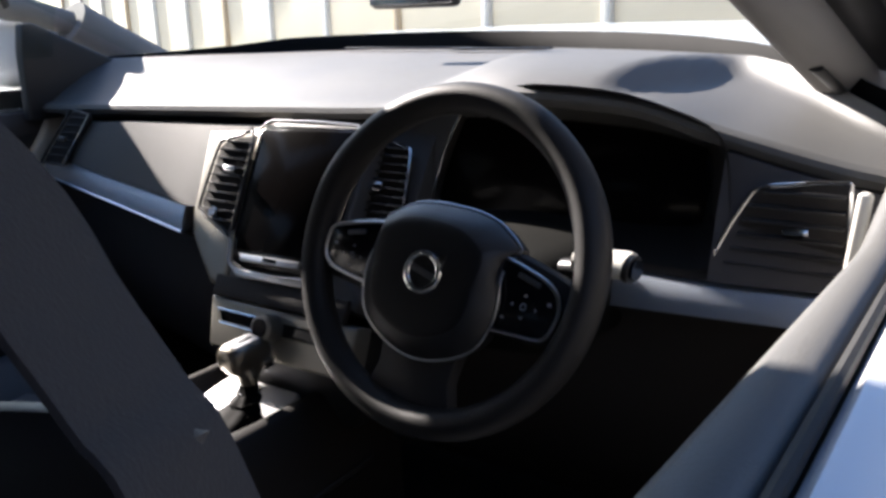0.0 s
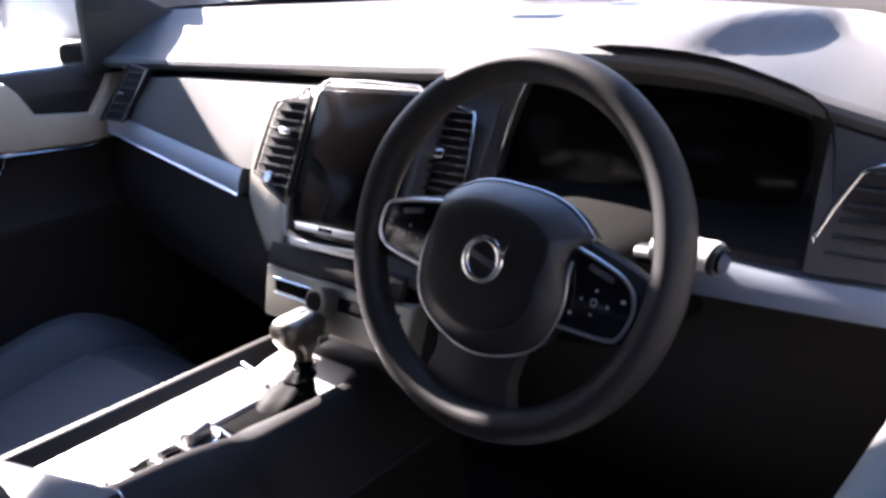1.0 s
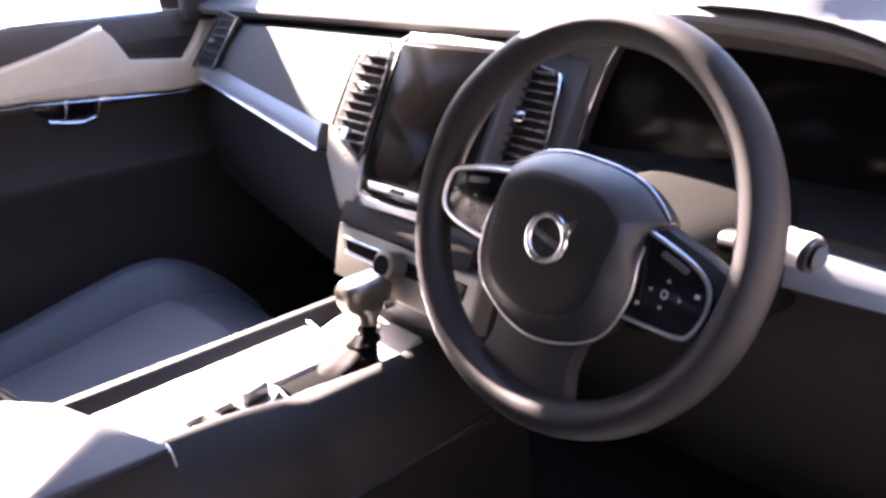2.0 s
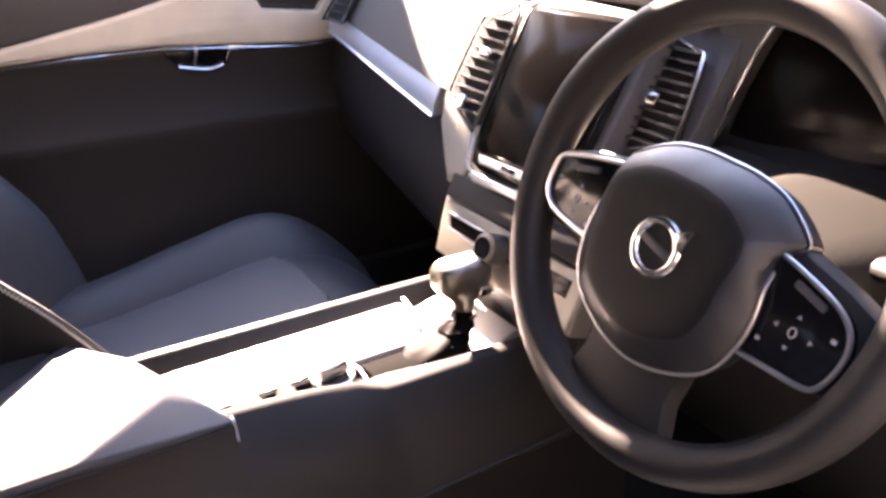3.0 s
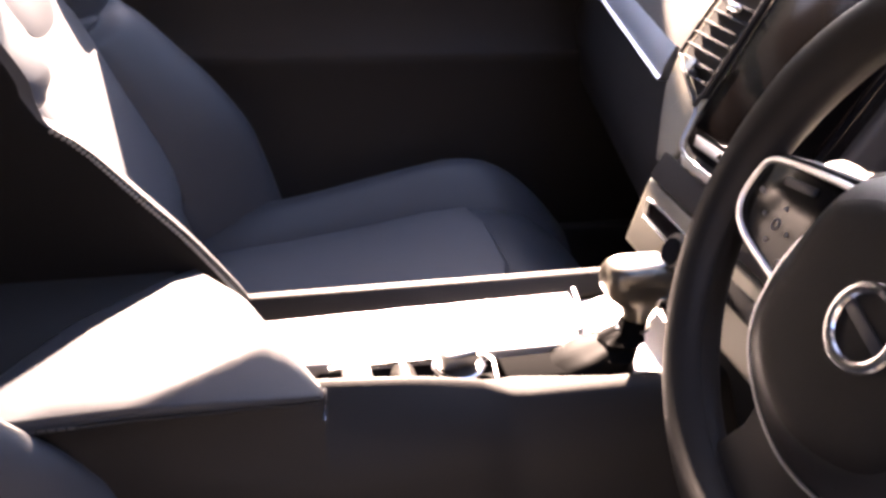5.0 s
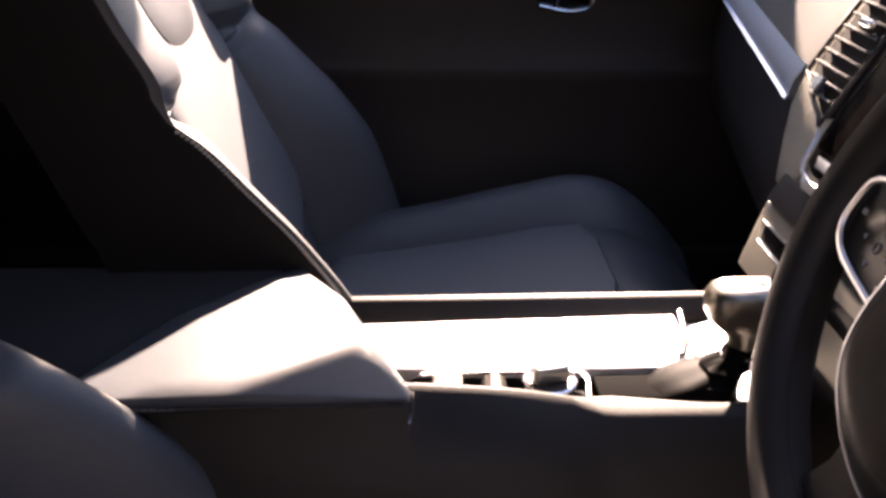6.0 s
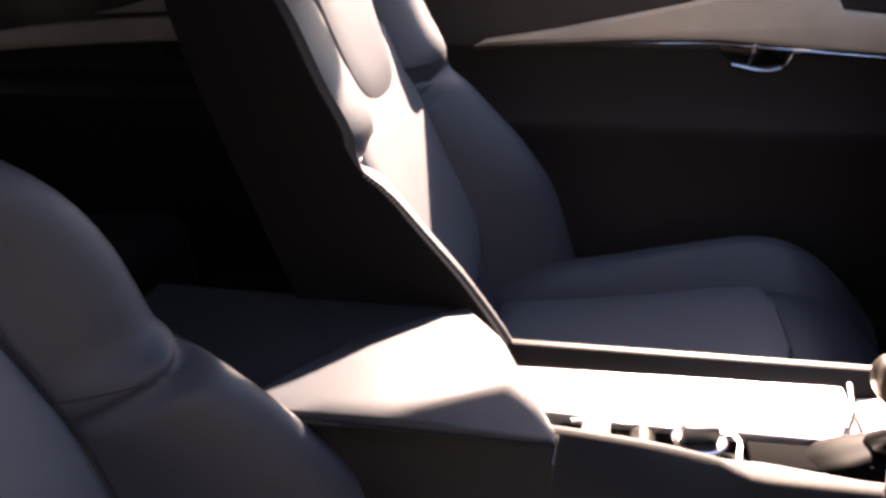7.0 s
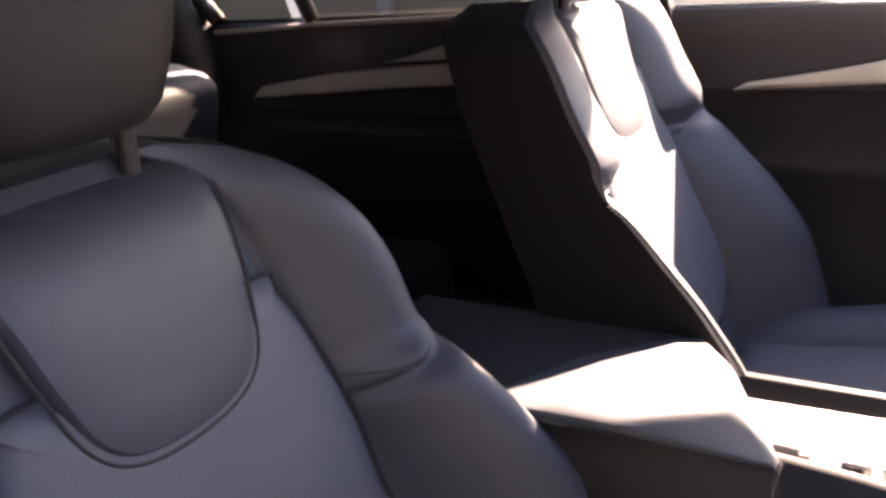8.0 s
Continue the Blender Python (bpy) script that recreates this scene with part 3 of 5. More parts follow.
part("lower_face", plate([(-0.106, 0.022), (0.16, 0.022), (0.158, -0.046), (-0.094, -0.046)], 0.03, 0.006, CM, 3), PANEL, stack, "satin grey control panel")
part("slot", plate([(-0.082, 0.004), (0.142, 0.008), (0.14, -0.012), (-0.076, -0.01)], 0.003, 0.001, CM @ Matrix.Translation((0, 0, 0.0015))), GLOSS, stack)
line = [(0.008, 0.0065), (-0.084, 0.006), (-0.077, -0.012), (0.008, -0.0125)]
part("slot_trim", tube([CM @ Vector((*p, 0.0025)) for p in line], 0.0013, 6), CHROME, stack)
bm = bmesh.new()
bmesh.ops.create_cone(bm, cap_ends=True, segments=32, radius1=0.0185, radius2=0.0175, depth=0.026)
bmesh.ops.bevel(bm, geom=[e for e in bm.edges if e.calc_face_angle(0) > 1], offset=0.002, segments=2, affect="EDGES")
bmesh.ops.transform(bm, matrix=CM @ Matrix.Translation((0.026, -0.003, 0.015)), verts=bm.verts)
knob = part("volume_knob", bm, KNOB, stack, "ribbed metal volume knob")
bm = bmesh.new()
bmesh.ops.create_cone(bm, cap_ends=True, segments=32, radius1=0.0125, radius2=0.0125, depth=0.003)
bmesh.ops.transform(bm, matrix=CM @ Matrix.Translation((0.026, -0.003, 0.0285)), verts=bm.verts)
part("knob_cap", bm, GLOSS, knob)

# ---------- instruments ----------
inst = thing("instrument_cluster", "unlit dark instrument screen under a hood", "instrument panel")
frame_out = [(0.16, -0.05), (0.175, 0.0), (0.2, 0.07), (0.225, 0.115), (0.3, 0.135), (0.42, 0.135), (0.5, 0.11), (0.56, 0.075), (0.575, 0.02), (0.565, -0.06), (0.5, -0.08), (0.25, -0.08)]
IM = basis((0, 0.27, 1.04), (1, 0, 0), (0, 0.18, 1))
part("backing", plate(frame_out, 0.02, 0, IM @ Matrix.Translation((0, 0, -0.01))), BLACK, inst)
part("display", plate([(0.168, -0.034), (0.177, 0.012), (0.188, 0.05), (0.202, 0.086), (0.235, 0.103), (0.3, 0.112), (0.42, 0.112), (0.48, 0.1), (0.515, 0.075), (0.524, 0.03), (0.518, -0.025), (0.5, -0.036)], 0.004, 0.001, IM @ Matrix.Translation((0, 0, 0.0))), SCREEN, inst, "unlit dark glass display")


def funnel(inner, outer, zi, zo, m):
    a = [m @ Vector((*p, zi)) for p in smooth_line([(*p, 0) for p in inner], 3, True) for p in [(p[0], p[1])]]
    b = [m @ Vector((p.x, p.y, zo * max(0.12, min(1.0, (p.x - 0.2) / 0.13)))) for p in smooth_line([(*p, 0) for p in outer], 3, True)]
    return loft([a, b], caps=False)


fin = [(0.168, -0.03), (0.178, 0.015), (0.19, 0.055), (0.215, 0.096), (0.3, 0.112), (0.42, 0.112), (0.48, 0.1), (0.518, 0.07), (0.527, 0.03), (0.522, -0.012), (0.45, -0.022), (0.3, -0.022)]
fout = [(0.162, -0.05), (0.173, 0.0), (0.187, 0.06), (0.212, 0.1), (0.3, 0.124), (0.42, 0.122), (0.5, 0.104), (0.553, 0.078), (0.568, 0.02), (0.562, -0.05), (0.46, -0.055), (0.28, -0.05)]
ob = part("hood_lining", funnel(fin, fout, 0.0, 0.075, IM), LINER, inst)
# the lining's lower faces take the darker black
ob.data.materials.append(FRIT)
for poly in ob.data.polygons:
    poly.material_index = int(poly.center.z < 1.03)
line = [IM @ Vector((*p, 0.012)) for p in [(0.163, -0.036), (0.168, -0.012), (0.177, 0.022), (0.188, 0.058), (0.203, 0.092)]]
part("edge_trim", tube(smooth_line(line), 0.0016, 6), CHROME, inst)
part("mullion", plate([(0.15, -0.06), (0.158, -0.055), (0.1655, -0.01), (0.175, 0.025), (0.186, 0.06), (0.204, 0.1), (0.13, 0.1)], 0.03, 0.004, IM @ Matrix.Translation((0, 0, 0.012))), SLATE, inst)
part("lower_trim", rbox((0.4, 0.1, 0.05), (0.36, 0.24, 0.975), 0.012), DARK, inst)

# ---------- steering column ----------
col = thing("steering_column", "charcoal column cover with control stalks", "steering column")
rows = []
for y, w, zc, h in ((0.05, 0.06, 0.968, 0.04), (0.07, 0.085, 0.968, 0.05), (0.13, 0.1, 0.965, 0.056), (0.24, 0.105, 0.955, 0.06)):
    rows.append([(0.36 + w * math.copysign(abs(math.cos(a)) ** 0.5, math.cos(a)), y, zc + h * math.copysign(abs(math.sin(a)) ** 0.6, math.sin(a))) for a in np.linspace(0, 2 * math.pi, 28, endpoint=False)])
part("cover", loft(rows), COLUMN, col)
for s, end in ((1, 0.513), (-1, 0.19)):
    x0, dz = 0.36 + s * 0.08, 0.007 if s > 0 else -0.006
    st = part("stalk", tube([(x0, 0.1, 1.01), (lerp(x0, end, 0.4), 0.09, 1.015), (end - s * 0.045, 0.082, 1.018 + dz)], 0.011, 12, flat=0.8), BLACK, col)
    # grip, ridges and cap are paled to stand for sun on them
    part("grip", tube([(end - s * 0.05, 0.083, 1.018 + dz), (end - s * 0.04, 0.082, 1.018 + dz), (end - s * 0.012, 0.079, 1.019 + dz)], 0.0155, 14, flat=0.85), SUNPALE, st, "stalk grip paled for sunlight")
    for k in range(3):
        xr = end - s * (0.043 - 0.012 * k)
        part("ridge", tube([(xr, 0.0818, 1.0185 + dz), (xr + s * 0.002, 0.0816, 1.0186 + dz), (xr + s * 0.004, 0.0814, 1.0187 + dz)], 0.0166, 14, flat=0.85), SUNPALE, st)
    part("end_cap", tube([(end - s * 0.012, 0.079, 1.019 + dz), (end, 0.078, 1.02 + dz), (end + s * 0.003, 0.0775, 1.0195 + dz)], 0.0158, 14, flat=0.85), SUNPALE, st)
    ring = part("end_ring", tube([(end + s * 0.002, 0.0774, 1.018 + dz), (end + s * 0.008, 0.0766, 1.0175 + dz)], 0.0146, 18, flat=0.9), BLACK, st)
    part("end_button", tube([(end + s * 0.006, 0.0768, 1.0176 + dz), (end + s * 0.0115, 0.0762, 1.0174 + dz)], 0.0108, 18, flat=0.9), GLOSS, ring)

# ---------- steering wheel ----------
sw = thing("steering_wheel", "black leather steering wheel with satin metal trim", "steering wheel")
WC = Vector((0.362, -0.003, 1.033))
WT = radians(20)
WM = basis(WC, (1, 0, 0), (0, math.sin(WT), math.cos(WT))) @ Matrix.Rotation(radians(-5.4), 4, "Z")


def wheel_part(name, bm, material, parent=sw, label=""):
    bmesh.ops.transform(bm, matrix=WM, verts=bm.verts)
    return part(name, bm, material, parent, label)


RIM = mat("worn black leather", (0.0145, 0.0138, 0.0142), 0.56, grain=900, bump=0.2, vary=0.25, spec=0.42)
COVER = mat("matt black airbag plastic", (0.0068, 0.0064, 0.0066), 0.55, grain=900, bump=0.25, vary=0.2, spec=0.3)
# Lighter, shinier copy of COVER: sky light on the shoulder, painted in.
SHOULDER = mat("satin airbag edge lightened for sky light", (0.0135, 0.0136, 0.0155), 0.44, grain=900, bump=0.25, vary=0.2, spec=0.55)
rows = []
for k in range(96):
    a = 2 * math.pi * k / 96
    fat = 1.0 + 0.07 * math.exp(-((math.sin(a) - 0.35) / 0.22) ** 2)
    d = Vector((math.cos(a), math.sin(a), 0))
    rows.append([d * (0.1535 + 0.0152 * fat * math.cos(b)) + Vector((0, 0, 0.0172 * fat * math.sin(b))) for b in np.linspace(0, 2 * math.pi, 16, endpoint=False)])
bm = loft(rows + [rows[0]], caps=False)
bmesh.ops.remove_doubles(bm, verts=bm.verts, dist=1e-6)
rim = wheel_part("rim", bm, RIM, sw, "black leather rim with a smooth grain")
bm = tube([Vector((math.cos(a), math.sin(a), 0)) * 0.1395 + Vector((0, 0, 0.004)) for a in np.linspace(0, 2 * math.pi, 96, endpoint=False)], 0.0012, 5, True)
wheel_part("seam", bm, SEAL, rim)
HUB = [(0, 0.0515), (0.022, 0.051), (0.045, 0.0465), (0.063, 0.0375), (0.0745, 0.029), (0.0768, 0.0255), (0.0745, 0.022), (0.068, 0.0155), (0.0705, 0.0), (0.0745, -0.02), (0.0745, -0.04), (0.068, -0.062), (0.054, -0.077), (0.028, -0.0895), (0, -0.0945)]
ROUND = [(0.0785, 0.0195) if y == 0.022 else (0.079, 0.0095) if y == 0.0155 else (0.0775, 0.0) if y == 0.0 else (x, y) for x, y in HUB]
HUB, ROUND = [h + [(-x, y) for x, y in h[-2:0:-1]] for h in (HUB, ROUND)]
round_line = [(p.x + 0.002, p.y) for p in smooth_line([(*p, 0) for p in ROUND], 5, True)]
hub_line = [(p.x + 0.002, p.y) for p in smooth_line([(*p, 0) for p in HUB], 5, True)]
back_of = lambda y: table(y, [(-0.1, 0.011), (-0.012, 0.011), (0.02, -0.004), (0.06, -0.01)])[0]  # noqa: E731
rows = [[(0.002 + (x - 0.002) * 0.97, -0.016 + (y + 0.016) * 0.97, back_of(y) - 0.02) for x, y in hub_line]]
for k, h in ((1.0, -0.12), (1.0, 0.0), (0.985, 0.12), (0.945, 0.3), (0.89, 0.5), (0.83, 0.7), (0.78, 0.83), (0.735, 0.92), (0.69, 0.97), (0.63, 0.995), (0.5, 1.0), (0.2, 0.985), (0.06, 0.98)):
    rows.append([(0.002 + (x - 0.002) * k, -0.016 + (y + 0.016) * k, lerp(back_of(y), 0.0285, h)) for x, y in [(lerp(p[0], q[0], w), lerp(p[1], q[1], w)) for p, q in zip(hub_line, round_line) for w in [min(1.0, (1 - k) / 0.12)]]])
ob = wheel_part("airbag_cover", loft(rows), COVER, sw, "black airbag cover, sky light on its shoulder put into the colour")
# the sloping rows take the colour lightened for sky light
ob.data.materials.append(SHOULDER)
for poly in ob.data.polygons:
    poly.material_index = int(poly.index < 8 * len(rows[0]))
wheel_part("cover_trim", tube([(0.002 + (x - 0.002) * 1.006, -0.016 + (y + 0.016) * 1.006, back_of(y) + 0.001) for x, y in hub_line], 0.0014, 6, True), METAL)
BELTGREY = mat("dull grey metal", (0.09, 0.09, 0.095), 0.45, 0.5, bump=0.05)
# round badge: a ring with a plain bar and point, no letters
badge = wheel_part("badge", tube([(0.0035 + 0.0175 * math.cos(a), -0.0145 + 0.0175 * math.sin(a), 0.0295) for a in np.linspace(0, 2 * math.pi, 40, endpoint=False)], 0.003, 8, True, flat=0.7), CHROME, sw, "round chrome badge")
wheel_part("badge_bar", rbox((0.031, 0.006, 0.002), (0.0035, -0.0145, 0.0285), 0.0008, (0, 0, -12)), BELTGREY, badge)
wheel_part("badge_point", plate([(0.0105, 0.0065), (0.0245, 0.0125), (0.021, -0.0035)], 0.005, 0.001, Matrix.Translation((0.0035, -0.006, 0.033))), CHROME, badge)
# spokes
ICON = mat("white print", (0.35, 0.35, 0.37), 0.6, bump=0)
for s in (1, -1):
    q = lambda pts: [(s * x, y) for x, y in pts]  # noqa: E731
    wheel_part("spoke", plate(q([(0.05, 0.03), (0.085, 0.022), (0.115, 0.015), (0.142, 0.006), (0.145, -0.02), (0.139, -0.046), (0.1, -0.05), (0.05, -0.053)]), 0.02, 0.005, Matrix.Translation((0, 0, -0.002))), RIM)
    edge = [(0.05, 0.021), (0.074, 0.0168), (0.095, 0.0122), (0.116, 0.006), (0.1285, -0.0025), (0.1335, -0.0145), (0.1325, -0.028), (0.1275, -0.0405), (0.1185, -0.0452), (0.095, -0.047), (0.075, -0.048), (0.052, -0.049), (0.048, -0.01)]
    if s < 0:
        edge = [(0.05, 0.022), (0.07, 0.0195), (0.095, 0.0145), (0.115, 0.0095), (0.131, 0.0035), (0.1355, -0.0065), (0.1355, -0.022), (0.1285, -0.032), (0.115, -0.0375), (0.09, -0.0405), (0.074, -0.0415), (0.052, -0.042), (0.048, -0.01)]
    pod = [(p.x, p.y) for p in smooth_line([(*p, 0) for p in edge], 4, True)]
    arm = wheel_part("button_panel", plate(q(pod), 0.01, 0.0015, Matrix.Translation((0, 0, 0.006))), GLOSS, sw, "gloss black button panel")
    wheel_part("panel_trim", tube([(s * x, y, 0.0062) for x, y in pod], 0.0019, 6, True), METAL, arm, "satin metal line round the buttons")
    for x, y, w, h in ((0.1, -0.0205, 0.005, 0.0065), (0.1, -0.0105, 0.0045, 0.003), (0.1, -0.0305, 0.0045, 0.003), (0.0885, -0.0205, 0.004, 0.003), (0.1125, -0.0205, 0.004, 0.003), (0.124, -0.0125, 0.006, 0.006), (0.082, -0.034, 0.005, 0.005)):
        if w == 0.005 and x == 0.1:
            wheel_part("icon", tube([(s * x + 0.0024 * math.cos(a), y + 0.003 * math.sin(a), 0.0064) for a in np.linspace(0, 2 * math.pi, 14, endpoint=False)], 0.0005, 4, True), ICON, arm)
        elif w > 0.0045:
            wheel_part("icon", rbox((w * 0.6, h * 0.5, 0.0006), (s * x, y, 0.0064), 0), ICON, arm)
        else:
            out = Vector((x - 0.1, y + 0.0205)).normalized()
            side = Vector((-out.y, out.x)) * 0.0016
            tip = [(s * (x + v.x), y + v.y) for v in (out * 0.0016, side - out * 0.001, -side - out * 0.001)]
            wheel_part("icon", plate(tip, 0.0006, 0, Matrix.Translation((0, 0, 0.0067))), ICON, arm)
    wheel_part("rocker", rbox((0.024, 0.005, 0.003), (s * 0.1, 0.0035, 0.0068), 0.001, (0, 0, -s * 14)), BELTGREY, arm)
wheel_part("lower_spoke", plate([(-0.052, -0.06), (0.052, -0.06), (0.044, -0.088), (0.042, -0.11), (0.05, -0.136), (0.03, -0.146), (-0.03, -0.146), (-0.05, -0.136), (-0.042, -0.11), (-0.044, -0.088)], 0.016, 0.005, Matrix.Translation((0, 0, 0.001))), RIM)
wheel_part("hub", plate([(0.05 * math.cos(a), -0.01 + 0.05 * math.sin(a)) for a in np.linspace(0, 2 * math.pi, 24, endpoint=False)], 0.06, 0.004, Matrix.Translation((0, 0, -0.012))), BLACK)

# ---------- centre console ----------
con = thing("centre_console", "charcoal centre tunnel with a bright metal top panel", "console")


def hull(points, bevel=0.006, seg=3):
    bm = bmesh.new()
    for p in points:
        bm.verts.new(p)
    got = bmesh.ops.convex_hull(bm, input=bm.verts[:])
    loose = [v for v in bm.verts if not v.link_faces]
    bmesh.ops.delete(bm, geom=loose, context="VERTS")
    bmesh.ops.dissolve_limit(bm, angle_limit=radians(2), verts=bm.verts[:], edges=bm.edges[:])
    if bevel:
        bmesh.ops.bevel(bm, geom=[e for e in bm.edges if e.calc_face_angle(0) > 0.15], offset=bevel, segments=seg, profile=0.5, affect="EDGES")
    return bm


rows = []
for y in np.linspace(-0.74, 0.2, 20):
    y = float(y)
    rows.append([(-0.1, y, 0.75), (0.08, y, 0.75), (0.11, y, 0.735), (0.138, y, 0.68), (0.15, y, 0.5), (0.15, y, 0.36), (-0.14, y, 0.36), (-0.135, y, 0.6), (-0.118, y, 0.74)])
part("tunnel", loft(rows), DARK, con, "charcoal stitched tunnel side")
part("side_rail", hull([(x, y, z) for y, k in ((-0.33, 0.0), (0.16, 0.004)) for x, z in ((-0.116, 0.74), (-0.113, 0.777 + k), (-0.106, 0.783 + k), (-0.098, 0.783 + k), (-0.077, 0.768 + k), (-0.077, 0.74))], 0.003), DARK, con)
rows = []
for y in np.linspace(-0.25, 0.14, 32):
    y = float(y)
    f = max(0.0, min(1.0, (y + 0.112) / 0.03))
    o = 0.012 * max(0.0, min(1.0, (y + 0.09) / 0.09))
    xi, xo = lerp(0.066, 0.056 + o, f), lerp(0.073, 0.0845, f)
    z0 = table(y, [(-0.245, 0.804), (-0.17, 0.798), (-0.115, 0.789), (-0.085, 0.7815), (0.14, 0.781)])[0]
    rows.append([(xi, y, 0.74), (xi, y, z0 - 0.004), (xi + 0.0025, y, z0), (xo - 0.002, y, z0), (xo + 0.003, y, z0 - 0.003), (lerp(0.092, 0.096, f), y, z0 - 0.0125), (0.109, y, z0 - 0.027), (0.126, y, z0 - 0.05), (0.139, y, z0 - 0.077), (0.147, y, 0.69), (0.12, y, 0.66)])
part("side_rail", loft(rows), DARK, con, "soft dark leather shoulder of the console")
part("roller_cover", hull([(-0.073, -0.33, 0.77), (-0.073, 0.016, 0.779), (0.012, 0.016, 0.776), (0.01, -0.08, 0.774), (0.004, -0.2, 0.771), (-0.002, -0.33, 0.768), (-0.073, -0.33, 0.755), (-0.002, -0.33, 0.755), (-0.073, 0.016, 0.757), (0.012, 0.016, 0.757)], 0.002), SATIN, con, "satin silver sliding cover in full sun")
part("front_plate", hull([(-0.074, 0.024, 0.766), (0.07, 0.024, 0.766), (0.052, 0.1, 0.778), (-0.074, 0.1, 0.778), (-0.074, 0.024, 0.75), (0.07, 0.024, 0.75), (0.07, 0.1, 0.75), (-0.074, 0.1, 0.75)], 0.002), SATIN, con)
part("gate_frame", tube([(-0.074, 0.022, 0.782), (-0.035, 0.016, 0.781), (-0.005, 0.004, 0.779)], 0.0035, 8, flat=0.5), CHROME, con, "bright metal edge of the cover")
part("tray_lid", hull([(0.016, -0.082, 0.771), (0.051, -0.082, 0.771), (0.051, 0.012, 0.773), (0.016, 0.012, 0.773), (0.016, -0.082, 0.76), (0.051, -0.082, 0.76), (0.051, 0.012, 0.76), (0.016, 0.012, 0.76)], 0.002), TRAY, con, "black ribbed tray lid")
part("control_well", rbox((0.066, 0.16, 0.008), (0.038, -0.164, 0.7585), 0.002), INK, con)
bm = bmesh.new()
bmesh.ops.create_cone(bm, cap_ends=True, segments=32, radius1=0.021, radius2=0.019, depth=0.018)
bmesh.ops.translate(bm, vec=(0.041, -0.125, 0.776), verts=bm.verts)
kn = part("start_knob", bm, BLACK, con, "start knob in a chrome ring")
part("knob_ring", tube([(0.041 + 0.021 * math.cos(a), -0.125 + 0.021 * math.sin(a), 0.785) for a in np.linspace(0, 2 * math.pi, 32, endpoint=False)], 0.0024, 8, True), CHROME, kn)
part("knob_grip", rbox((0.013, 0.032, 0.016), (0.041, -0.125, 0.792), 0.004, (0, 0, 12), 3), KNOB, kn, "satin metal turning grip")
roller = part("mode_roller", tube([(0.026, -0.172, 0.772), (0.054, -0.172, 0.772)], 0.0105, 16), INK, con, "ribbed dark roller")
for k in range(7):
    part("rib", tube([(0.029 + 0.0037 * k + 0.0006 * m, -0.172, 0.772) for m in range(3)], 0.0111, 16), KNOB, roller)
part("brake_switch", rbox((0.032, 0.026, 0.014), (0.034, -0.212, 0.774), 0.004, (6, 0, 0), 3), KNOB, con, "satin metal brake switch")
part("well_trim", tube(smooth_line([(0.05, -0.092, 0.773), (0.02, -0.09, 0.773), (0.012, -0.11, 0.773), (0.008, -0.2, 0.77), (0.01, -0.235, 0.769)], 6), 0.0022, 6), CHROME, con)
part("side_groove", tube([(0.1475, -0.23, 0.692), (0.148, -0.1, 0.69), (0.148, 0.13, 0.7)], 0.002, 6), SEAL, con)
part("rail_joint", tube([(0.083, -0.2435, 0.8045), (0.09, -0.244, 0.8035), (0.097, -0.2445, 0.799), (0.104, -0.2455, 0.7915)], 0.002, 6), CHROME, con, "bright metal seam at the armrest hinge")

# ---------- gear selector ----------
GRIP = mat("warm metallic grip", (0.22, 0.198, 0.16), 0.3, 0.8, grain=500, bump=0.1, vary=0.15)
gear = thing("gear_selector", "silver gear lever on a folded black boot", "gear lever")
rows = []
for z, x0, w, d, oy in ((0.768, 0.032, 0.031, 0.04, 0.0), (0.776, 0.031, 0.028, 0.034, 0.006), (0.782, 0.03, 0.026, 0.026, 0.016), (0.786, 0.028, 0.017, 0.018, 0.028), (0.79, 0.027, 0.0185, 0.02, 0.032), (0.796, 0.024, 0.012, 0.013, 0.04), (0.806, 0.02, 0.01, 0.011, 0.044)):
    rows.append([(x0 + w * math.copysign(abs(math.cos(a)) ** 0.8, math.cos(a)) * (1 + 0.1 * math.sin(5 * a + 160 * z)), oy + d * math.copysign(abs(math.sin(a)) ** 0.8, math.sin(a)) * (1 + 0.06 * math.sin(7 * a + 90 * z)), z) for a in np.linspace(0, 2 * math.pi, 36, endpoint=False)])
part("boot", loft(rows), INK, gear, "folded black leather boot")
rows = []
for z, w, d, oy, e in ((0.795, 0.009, 0.01, 0.046, 1.0), (0.806, 0.0105, 0.012, 0.0455, 0.95), (0.816, 0.0125, 0.0155, 0.045, 0.9), (0.824, 0.016, 0.022, 0.044, 0.8), (0.83, 0.0195, 0.0285, 0.043, 0.72), (0.838, 0.0215, 0.033, 0.042, 0.66), (0.848, 0.0224, 0.035, 0.042, 0.64), (0.855, 0.0219, 0.0342, 0.042, 0.64), (0.861, 0.0195, 0.0315, 0.042, 0.66), (0.8648, 0.015, 0.026, 0.042, 0.7)):
    rows.append([(0.02 + w * math.copysign(abs(math.cos(a)) ** e, math.cos(a)), oy + d * math.copysign(abs(math.sin(a)) ** e, math.sin(a)), z) for a in np.linspace(0, 2 * math.pi, 32, endpoint=False)])
part("grip", loft(rows), GRIP, gear, "warm silver hammer-shaped grip")
part("top_insert", rbox((0.027, 0.046, 0.007), (0.019, 0.042, 0.8622), 0.0034, (2, 0, 0), 4), SATIN, gear, "bright metal top insert")
part("insert_slot", rbox((0.009, 0.024, 0.002), (0.019, 0.044, 0.8655), 0.0008, (2, 0, 0)), BELTGREY, gear, "dark inset line on the top")
